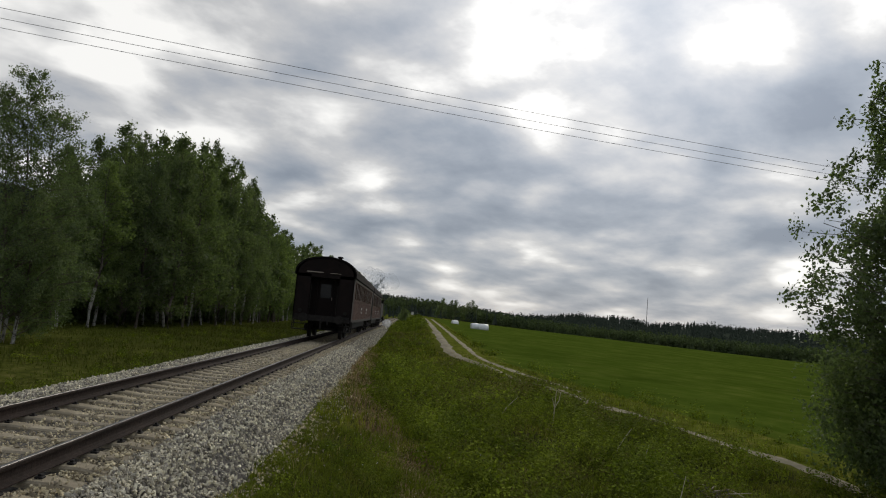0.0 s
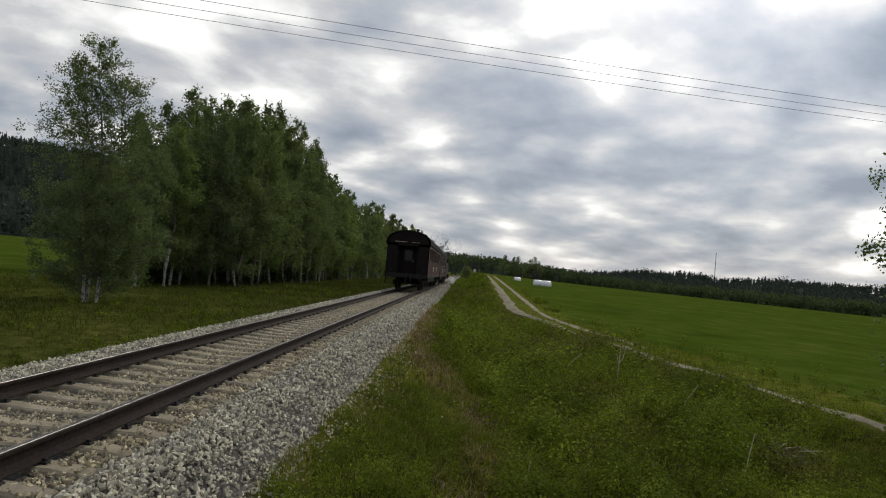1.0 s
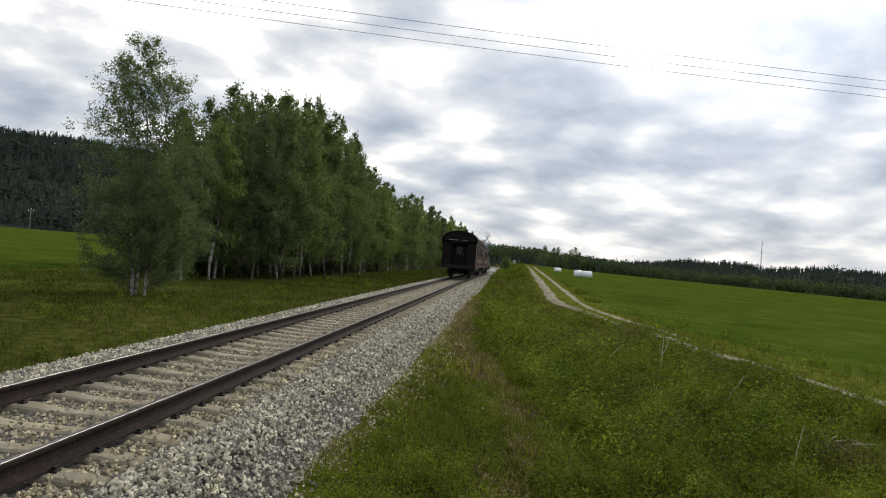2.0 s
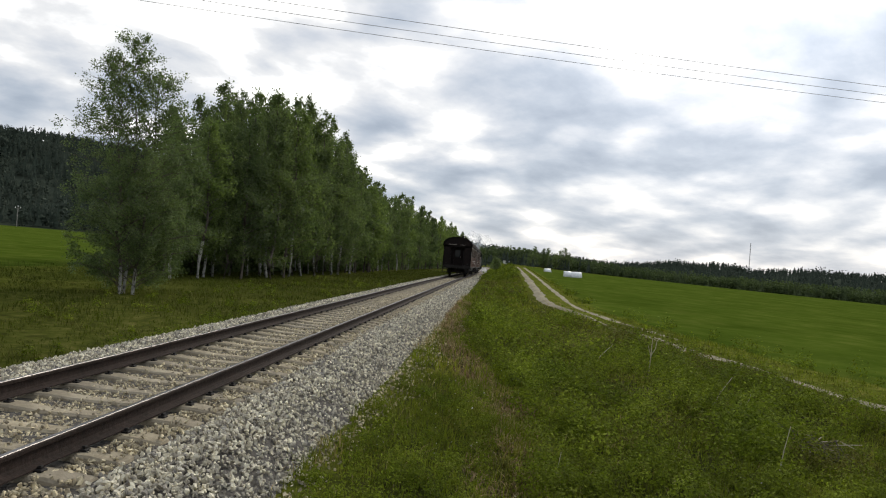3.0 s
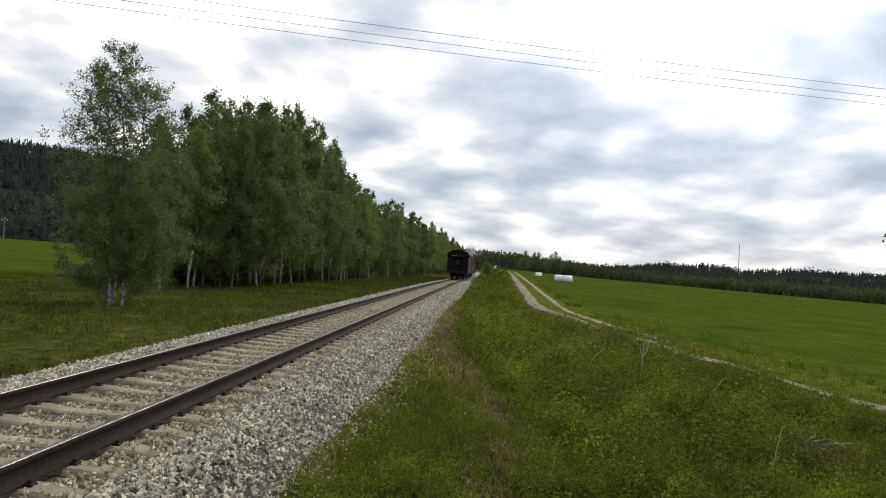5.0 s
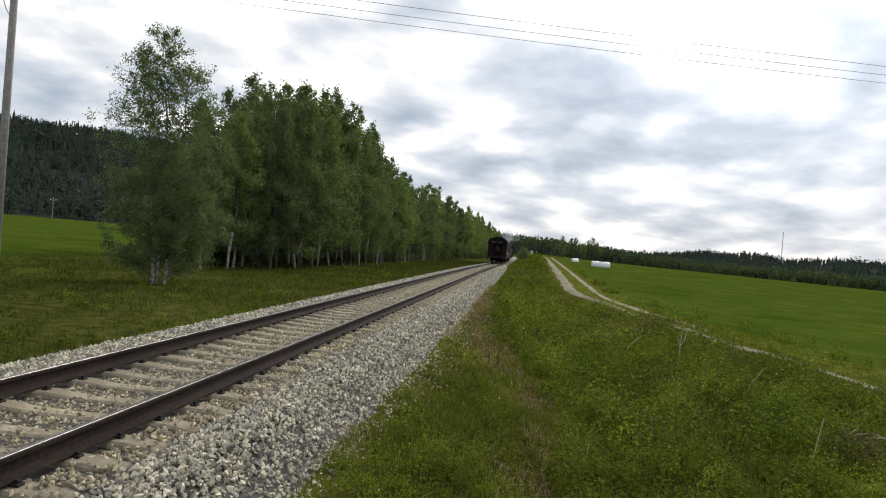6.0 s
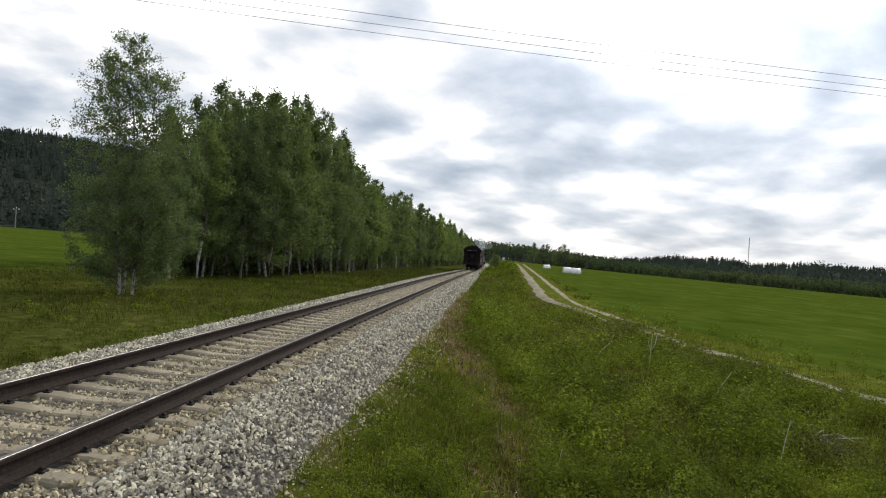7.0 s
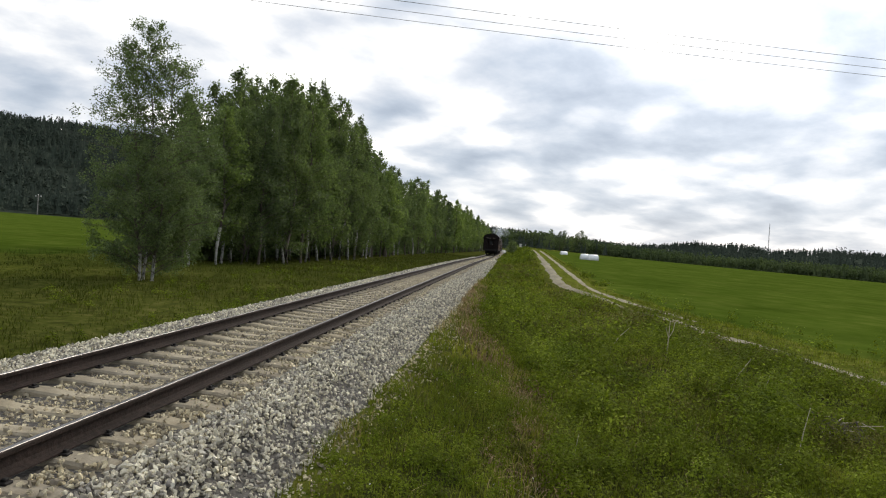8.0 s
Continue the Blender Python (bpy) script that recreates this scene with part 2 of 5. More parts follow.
DIRT = material("sandy_dirt", [(0.3, (0.21, 0.185, 0.125)), (0.7, (0.36, 0.325, 0.235))], 3.0, 0.95, bump=0.6, bump_scale=20, big_scale=0.4, big=0.3, spec=0.05)
BALLAST = material("ballast_bed", [(0.40, (0.06, 0.05, 0.038)), (0.5, (0.23, 0.20, 0.16)), (0.60, (0.38, 0.34, 0.275))], 15.0, 0.95, bump=1.0, bump_scale=18, big_scale=0.5, big=0.15, spec=0.05)
GLASS = bpy.data.materials.new("window_glass")
GLASS.use_nodes = True
GLASS.node_tree.nodes["Principled BSDF"].inputs["Base Color"].default_value = (0.015, 0.017, 0.018, 1)
GLASS.node_tree.nodes["Principled BSDF"].inputs["Roughness"].default_value = 0.12
GLASS.node_tree.nodes["Principled BSDF"].inputs["Specular IOR Level"].default_value = 0.25


def vapour(name, colour, cover):
    """Thin vapour: a soft scattering skin that lets most light pass, thinned by noise."""
    m = bpy.data.materials.new(name)
    m.use_nodes = True
    t = m.node_tree
    t.nodes.clear()
    out = t.nodes.new("ShaderNodeOutputMaterial")
    d = t.nodes.new("ShaderNodeBsdfDiffuse")
    d.inputs[0].default_value = (*colour, 1)
    tl = t.nodes.new("ShaderNodeBsdfTranslucent")
    tl.inputs[0].default_value = (*colour, 1)
    half = t.nodes.new("ShaderNodeMixShader")
    half.inputs[0].default_value = 0.5
    t.links.new(d.outputs[0], half.inputs[1])
    t.links.new(tl.outputs[0], half.inputs[2])
    tr = t.nodes.new("ShaderNodeBsdfTransparent")
    co = t.nodes.new("ShaderNodeTexCoord").outputs["Object"]
    a = ramp(t, noise_tex(t, co, 0.9, 3.0, 0.55), [(0.30, g(0.0)), (0.68, g(cover))])
    mx = t.nodes.new("ShaderNodeMixShader")
    t.links.new(a, mx.inputs[0])
    t.links.new(tr.outputs[0], mx.inputs[1])
    t.links.new(half.outputs[0], mx.inputs[2])
    t.links.new(mx.outputs[0], out.inputs[0])
    return m


SMOKE = vapour("coal_smoke", (0.82, 0.88, 0.97), 0.16)
STEAM = vapour("white_steam", (0.9, 0.9, 0.9), 0.7)


# ---- mesh helpers ----
def mesh_from(name, verts, faces, mats, index=None, smooth=False):
    me = bpy.data.meshes.new(name)
    me.from_pydata([tuple(v) for v in verts] if not isinstance(verts, np.ndarray) else verts.tolist(), [], faces if isinstance(faces, list) else faces.tolist())
    for m in mats if isinstance(mats, (list, tuple)) else [mats]:
        me.materials.append(m)
    if index is not None:
        me.polygons.foreach_set("material_index", np.asarray(index, dtype=np.int32))
    if smooth:
        me.polygons.foreach_set("use_smooth", np.ones(len(me.polygons), dtype=bool))
    me.update()
    return me


def part(name, bm, mat, parent=None, label="", at=None, smooth=False):
    """Links a bmesh or mesh as one object under a thing or part."""
    if isinstance(bm, bmesh.types.BMesh):
        me = bpy.data.meshes.new(name)
        bm.to_mesh(me)
        bm.free()
        me.materials.append(mat)
        if smooth:
            me.polygons.foreach_set("use_smooth", np.ones(len(me.polygons), dtype=bool))
    else:
        me = bm
    ob = new(name, me)
    if parent is not None:
        ob.parent = parent
    if at is not None:
        ob.matrix_basis = at
    if label:
        tagged(ob, label)
    return ob


def box(bm, x0, x1, y0, y1, z0, z1, bevel=0.0):
    r = bmesh.ops.create_cube(bm, size=1.0, matrix=Matrix.Translation(((x0 + x1) / 2, (y0 + y1) / 2, (z0 + z1) / 2)) @ Matrix.Diagonal((x1 - x0, y1 - y0, z1 - z0, 1)))
    if bevel:
        edges = list({e for v in r["verts"] for e in v.link_edges})
        bmesh.ops.bevel(bm, geom=edges, offset=bevel, segments=1, affect="EDGES", profile=0.5)
    return bm


def boxes(*rows, bevel=0.0):
    bm = bmesh.new()
    for r in rows:
        box(bm, *r, bevel=bevel)
    return bm


def rod(bm, a, b, r0, r1=None, n=8):
    a, b = Vector(a), Vector(b)
    turn = (b - a).to_track_quat("Z", "Y").to_matrix().to_4x4()
    bmesh.ops.create_cone(bm, cap_ends=True, segments=n, radius1=r0, radius2=r0 if r1 is None else r1, depth=(b - a).length, matrix=Matrix.Translation((a + b) / 2) @ turn)
    return bm


def rods(*rows, n=8):
    bm = bmesh.new()
    for r in rows:
        rod(bm, *r, n=n)
    return bm


def extrude_y(profile, ys, close=False):
    """A sheet or solid swept along y from a cross-section of (x, z)."""
    k = len(profile)
    verts = [(x, y, z) for y in ys for x, z in profile]
    faces = []
    for j in range(len(ys) - 1):
        for i in range(k if close else k - 1):
            a, b = j * k + i, j * k + (i + 1) % k
            faces.append((a, a + k, b + k, b))
    if close:
        faces.append(tuple(range(k)))
        faces.append(tuple(range((len(ys) - 1) * k + k - 1, (len(ys) - 1) * k - 1, -1)))
    return verts, faces


def tubes(paths, sides=6):
    """Many tapered tubes: each path is a list of (point, radius). Returns vertices and faces."""
    verts, faces = [], []
    for path in paths:
        base = len(verts)
        for i, (p, r) in enumerate(path):
            q = Vector(path[min(i + 1, len(path) - 1)][0]) - Vector(path[max(i - 1, 0)][0])
            turn = q.to_track_quat("Z", "Y")
            for s in range(sides):
                a = 2 * math.pi * s / sides
                verts.append(tuple(Vector(p) + turn @ Vector((r * math.cos(a), r * math.sin(a), 0))))
        for i in range(len(path) - 1):
            for s in range(sides):
                a, b = base + i * sides + s, base + i * sides + (s + 1) % sides
                faces.append((a, b, b + sides, a + sides))
    return verts, faces


def leaf_quads(rng, centres, size, droop=0.3, aspect=0.7):
    """One rhombic leaf at each centre, turned at random."""
    n = len(centres)
    d = rng.normal(size=(n, 3))
    d[:, 2] -= droop
    d /= np.linalg.norm(d, axis=1)[:, None]
    e = np.cross(d, rng.normal(size=(n, 3)))
    e /= np.linalg.norm(e, axis=1)[:, None]
    s = (size * rng.uniform(0.6, 1.35, n))[:, None]
    v = np.stack([centres - d * s * 0.5, centres + e * s * aspect * 0.5, centres + d * s * 0.5, centres - e * s * aspect * 0.5], axis=1).reshape(-1, 3)
    f = np.arange(n * 4).reshape(n, 4)
    return v, f


# ---- ground ----
XC = -4.05                       # centre of the line
rail_half = 0.797


def smooth(a, b, x):
    t = np.clip((x - a) / (b - a), 0, 1)
    return t * t * (3 - 2 * t)


RIDGE_AZ = (-180, -70, -45, -38, -36, -33, -28, -20, -12, -5, 0, 1.5, 6.8, 8, 11, 12.7, 14.4, 15.3, 16.6, 17.9, 19.4, 20.6, 22, 26, 40, 180)
RIDGE_UP = (0.6, 4.2, 5.8, 6.05, 5.9, 6.0, 5.7, 3.8, 1.6, 1.2, 0.95, 0.65, 0.45, 0.35, 0.38, 0.68, 0.80, 0.66, 0.85, 0.80, 0.55, 0.65, 0.80, 0.78, 0.75, 0.6)


def height(x, y):
    """The ground's height: verge, hollow, road bank and sloping fields, with wooded hills beyond."""
    x, y = np.asarray(x, float), np.asarray(y, float)
    ye = np.clip(y, -30, 175)
    right = -1.13 - 0.0282 * np.clip(x, 0, 130) + 0.015 * ye
    bank = np.interp(x, [-3.2, -2.15, -1.7, -0.9, 0.4, 1.6, 3.0, 4.2], [-0.80, -0.64, -0.56, -0.66, -0.95, -1.05, -1.0, -0.95])
    near = bank + (0.015 * ye - 0.1) * smooth(-1.0, 4.2, x)
    r = near * (1 - smooth(3.0, 5.5, x)) + right * smooth(3.0, 5.5, x)
    left = np.interp(-x, [5.0, 6.3, 7.4, 20, 180, 400], [-0.95, -0.72, -0.95, -0.9, 1.55, 2.5])
    z = np.where(x > XC, r, left)
    z = z + 0.78 * np.exp(-(x * x + (y + 0.6) ** 2) / 4.2)       # the trodden rise on which one stands
    # wooded ridges all round: the crest's height by bearing
    d, az = np.hypot(x, y), np.degrees(np.arctan2(x, y))
    crest = 1.57 + 680 * np.tan(np.radians(np.interp(az, RIDGE_AZ, RIDGE_UP)))
    z = z + (crest - np.minimum(z, 3.0)) * smooth(300, 680, d) ** 1.3 * (1 - 0.6 * smooth(760, 1600, d))
    bump = 0.06 * np.sin(x * 1.7 + 0.6 * np.sin(y * 0.9)) * np.sin(y * 0.55 + 1.2) + 0.04 * np.sin(x * 3.9 + y * 1.3)
    return z + bump * smooth(0.0, 1.5, np.minimum(np.abs(x + 2.0), 9) - 0.2) * (1 - smooth(60, 120, np.abs(x))) * (1 - smooth(26, 46, y))


ROAD = [(10.9, 8.0), (10.6, 12.0), (10.3, 15.6), (10.0, 18.0), (9.55, 20.2), (8.6, 22.4), (7.9, 25.0), (7.1, 28.4), (6.3, 30.4), (5.5, 33.5), (4.7, 37.2), (4.1, 40.5), (3.9, 45.0), (4.1, 54.0), (4.3, 66.0), (4.6, 82.0), (5.0, 109.0), (5.4, 140.0), (5.6, 165.0)]


def road_x(y):
    return np.interp(y, [p[1] for p in ROAD], [p[0] for p in ROAD])


def grid_axis(*spans):
    vals = []
    for a, b, step in spans:
        vals += list(np.arange(a, b, step))
    vals.append(spans[-1][1])
    return np.array(vals)


def build_ground():
    xs = grid_axis((-3000, -600, 300), (-600, -60, 18), (-60, -10, 2.5), (-10, 14, 0.4), (14, 60, 2.0), (60, 500, 18), (500, 3000, 250))
    ys = grid_axis((-1500, -60, 180), (-60, 0, 8), (0, 48, 0.5), (48, 130, 3), (130, 1000, 18), (1000, 4500, 350))
    X, Y = np.meshgrid(xs, ys)
    V = np.stack([X, Y, height(X, Y)], axis=-1).reshape(-1, 3)
    nx, ny = len(xs), len(ys)
    i, j = np.meshgrid(np.arange(nx - 1), np.arange(ny - 1))
    a = (j * nx + i).ravel()
    F = np.stack([a, a + 1, a + nx + 1, a + nx], axis=1)
    m = bpy.data.materials.new("meadow_ground")
    m.use_nodes = True
    t = m.node_tree
    p = t.nodes["Principled BSDF"]
    co = t.nodes.new("ShaderNodeTexCoord").outputs["Object"]
    fine = noise_tex(t, co, 2.2, 6.0, 0.65)
    broad = noise_tex(t, co, 0.12, 4.0, 0.55)
    verge = ramp(t, fine, [(0.3, (0.045, 0.05, 0.012)), (0.5, (0.105, 0.125, 0.017)), (0.7, (0.19, 0.18, 0.045))])
    crop = ramp(t, noise_tex(t, co, 0.55, 4.0, 0.6), [(0.3, (0.050, 0.081, 0.009)), (0.5, (0.068, 0.100, 0.013)), (0.7, (0.096, 0.122, 0.020))])
    at = t.nodes.new("ShaderNodeAttribute")
    at.attribute_name = "crop"
    mask = math_node(t, "ADD", at.outputs["Fac"], math_node(t, "MULTIPLY", math_node(t, "SUBTRACT", noise_tex(t, co, 0.7, 4.0), 0.5), 0.9))
    mask = ramp(t, mask, [(0.42, g(0.0)), (0.6, g(1.0))])
    col = mixc(t, mask, verge, crop)
    # dark soil under the growth, with its shade mixed into the colour
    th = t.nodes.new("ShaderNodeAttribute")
    th.attribute_name = "soil_shade"
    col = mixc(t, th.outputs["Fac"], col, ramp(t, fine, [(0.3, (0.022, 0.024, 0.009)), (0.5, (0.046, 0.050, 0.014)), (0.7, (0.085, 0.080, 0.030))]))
    fl = t.nodes.new("ShaderNodeAttribute")
    fl.attribute_name = "wooded"
    col = mixc(t, fl.outputs["Fac"], col, ramp(t, fine, [(0.3, (0.034, 0.044, 0.034)), (0.7, (0.054, 0.064, 0.048))]))
    col = mixc(t, 1.0, col, ramp(t, broad, [(0.3, (0.72, 0.75, 0.7)), (0.7, (1.1, 1.08, 1.1))]), "MULTIPLY")
    t.links.new(col, p.inputs["Base Color"])
    p.inputs["Roughness"].default_value = 0.95
    p.inputs["Specular IOR Level"].default_value = 0.0
    b = t.nodes.new("ShaderNodeBump")
    b.inputs["Strength"].default_value = 0.35
    b.inputs["Distance"].default_value = 0.12
    t.links.new(noise_tex(t, co, 5.0, 5.0, 0.7), b.inputs["Height"])
    t.links.new(b.outputs[0], p.inputs["Normal"])
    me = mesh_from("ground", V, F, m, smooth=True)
    attr = me.attributes.new("crop", "FLOAT", "POINT")
    x, y = V[:, 0], V[:, 1]
    c = np.maximum(smooth(0.8, 3.4, x - road_x(y)), smooth(22, 34, -x))
    d, az = np.hypot(x, y), np.degrees(np.arctan2(x, y))
    c = c * (1 - smooth(300, 330, d))
    edge = np.interp(az, [-180, -64, -14, -13, -3, 3, 8, 14, 20, 30, 62, 180], [306, 306, 306, 330, 425, 395, 345, 295, 255, 240, 225, 300])
    # where soil is darkened with plant shade: the bank and left meadow
    soil_shade = me.attributes.new("soil_shade", "FLOAT", "POINT")
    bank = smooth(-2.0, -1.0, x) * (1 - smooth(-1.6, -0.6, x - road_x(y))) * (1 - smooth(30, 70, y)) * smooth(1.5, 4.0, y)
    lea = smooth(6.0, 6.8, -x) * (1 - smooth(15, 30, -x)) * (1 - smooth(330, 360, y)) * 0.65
    soil_shade.data.foreach_set("value", np.maximum(bank, lea).astype(np.float32))
    wood = me.attributes.new("wooded", "FLOAT", "POINT")
    wood.data.foreach_set("value", smooth(-2, 6, d - edge).astype(np.float32))
    attr.data.foreach_set("value", c.astype(np.float32))
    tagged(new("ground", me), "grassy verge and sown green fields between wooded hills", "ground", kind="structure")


build_ground()


def build_ruts():
    """Two sandy wheel ruts of the farm road, lying on the ground."""
    rng = np.random.default_rng(5)
    for off, wid, lo, hi in ((-0.8, 0.40, 8.0, 162.0), (0.8, 0.28, 29.0, 162.0)):
        ys = np.concatenate([np.arange(lo, 60, 0.5), np.arange(60, hi, 3.0)])
        rx = road_x(ys)
        slope = np.gradient(rx, ys)
        nx, ny = 1 / np.hypot(1, slope), -slope / np.hypot(1, slope)
        V = []
        for k, (y, x0) in enumerate(zip(ys, rx)):
            w = wid * (0.75 + 0.5 * noise.noise((y * 0.35, off, 0))) * (1.0 + 0.2 * float(smooth(35, 60, y)))
            if y < 33:
                w *= max(0.35, 0.9 + 0.9 * noise.noise((y * 0.22 + 3, off, 4)))
            if y < 17:
                w *= 0.6
            for s in (-1, -0.5, 0, 0.5, 1):
                d = off + s * w + rng.uniform(-0.05, 0.05)
                X, Y = x0 + nx[k] * d, y + ny[k] * d
                V.append((X, Y, float(height(X, Y)) + 0.06 - 0.06 * abs(s)))
        F = [(k * 5 + s, k * 5 + s + 1, k * 5 + s + 6, k * 5 + s + 5) for k in range(len(ys) - 1) for s in range(4)]
        tagged(new("road_rut", mesh_from("road_rut", V, F, DIRT, smooth=True)), "pale sandy wheel rut of a farm road in the grass", "dirt road", kind="structure")


build_ruts()


# ---- railway ----
def dip(y):
    """The line sinks gently beyond the first stretch."""
    return -0.32 * smooth(45, 140, np.asarray(y, float))


def build_bed():
    ys = np.concatenate([np.arange(-40, 60, 0.5), np.arange(60, 700, 8.0)])
    prof = [(-3.05, -1.05), (-2.5, -0.62), (-2.1, -0.27), (-1.3, -0.25), (-0.5, -0.24), (0.5, -0.24), (1.3, -0.25), (1.75, -0.27), (2.3, -0.58), (2.8, -0.95)]
    V, F = extrude_y([(XC + x, z) for x, z in prof], list(ys))
    V = [(x + 0.05 * noise.noise((x * 3, y * 1.1, 0)), y, z + float(dip(y)) + 0.03 * noise.noise((x * 2, y * 2, 5))) for x, y, z in V]
    # up to 112 m the bed is darker, seen between the loose stones
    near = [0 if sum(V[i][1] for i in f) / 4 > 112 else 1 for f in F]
    tagged(new("ballast_bed", mesh_from("ballast_bed", V, F, [BALLAST, BED_DARK], near)), "pale grey crushed stone bed under the railway line", "ballast", kind="structure")


build_bed()


def build_rails():
    w = 0.034
    prof = [(-0.07, -0.172), (0.07, -0.172), (0.07, -0.16), (0.02, -0.145), (0.009, -0.12), (0.009, -0.05), (w, -0.036), (0.036, -0.010), (0.028, -0.0015), (0.0, 0.0), (-0.028, -0.0015), (-0.036, -0.010), (-w, -0.036), (-0.009, -0.05), (-0.009, -0.12), (-0.02, -0.145), (-0.07, -0.16)]
    ys = [-40 + 5 * i for i in range(149)]
    V, F = extrude_y(prof, ys, close=True)
    V = [(x, y, z + float(dip(y))) for x, y, z in V]
    me = mesh_from("rail", V, F, RUST)
    sv, sf = extrude_y([(-0.022, -0.003), (-0.018, 0.002), (0.0, 0.0035), (0.018, 0.002), (0.022, -0.003)], ys)
    strip = mesh_from("running_top", [(x, y, z + float(dip(y))) for x, y, z in sv], sf, STEEL)
    for s in (-1, 1):
        ob = new("rail", me)
        ob.location = (XC + s * rail_half, 0, 0)
        tagged(ob, "rust-brown steel rail with a worn bright running top", "rail", "rails of the line")
        part("running_top", strip, None, ob, "bright wheel-polished steel strip")


build_rails()


def build_sleepers():
    xs = [-1.3, -1.27, -1.0, -0.62, -0.4, -0.2, 0.2, 0.4, 0.62, 1.0, 1.27, 1.3]
    zs = [-0.27, -0.222, -0.19, -0.184, -0.205, -0.213, -0.213, -0.205, -0.184, -0.19, -0.222, -0.27]
    V, F = [], []
    for x, z in zip(xs, zs):
        wide = 0.13 if abs(x) > 0.5 else 0.11
        V += [(x, -wide - 0.03, -0.36), (x, -wide, z - 0.02), (x, -wide + 0.025, z), (x, wide - 0.025, z), (x, wide, z - 0.02), (x, wide + 0.03, -0.36)]
    for i in range(len(xs) - 1):
        for s in range(5):
            a = i * 6 + s
            F.append((a, a + 1, a + 7, a + 6))
    F += [tuple(range(5, -1, -1)), tuple(range((len(xs) - 1) * 6, len(xs) * 6))]
    body = mesh_from("sleeper_body", V, F, CONCRETE)
    clip = boxes((-0.035, 0.035, -0.04, 0.04, -0.19, -0.168), (-0.015, 0.018, -0.02, 0.02, -0.17, -0.145), bevel=0.006)
    clip_me = bpy.data.meshes.new("rail_clip")
    clip.to_mesh(clip_me)
    clip.free()
    clip_me.materials.append(IRON)
    first = new("sleeper")
    tagged(first, "sandy grey concrete railway sleeper bedded in crushed stone", "sleeper", "sleepers of the line")
    part("beam", body, None, first)
    for s in (-1, 1):
        for q in (-1, 1):
            part("rail_clip", clip_me, None, first, "dark iron rail clip", pose(s * rail_half + q * 0.1, 0, 0))
    rng = random.Random(4)
    y = -14.6
    first.matrix_basis = pose(XC, y, 0)
    for i in range(1, 235):
        y += 0.61
        copy_thing(first, pose(XC + rng.uniform(-0.03, 0.03), y + rng.uniform(-0.02, 0.02), float(dip(y)) + rng.uniform(-0.006, 0.003), 0, 0, rng.uniform(-0.7, 0.7)))
    # the far run of sleepers
    vv, ff = [], []
    for k in range(330):
        b = len(vv)
        vv += [(x + XC, yy + y + 0.61 * (k + 1), z + float(dip(y + 0.61 * (k + 1)))) for x, yy, z in V]
        ff += [tuple(i + b for i in f) for f in F]
    tagged(new("far_sleepers", mesh_from("far_sleepers", vv, ff, CONCRETE)), "distant run of concrete sleepers under the rails", "sleepers", kind="stuff")


build_sleepers()


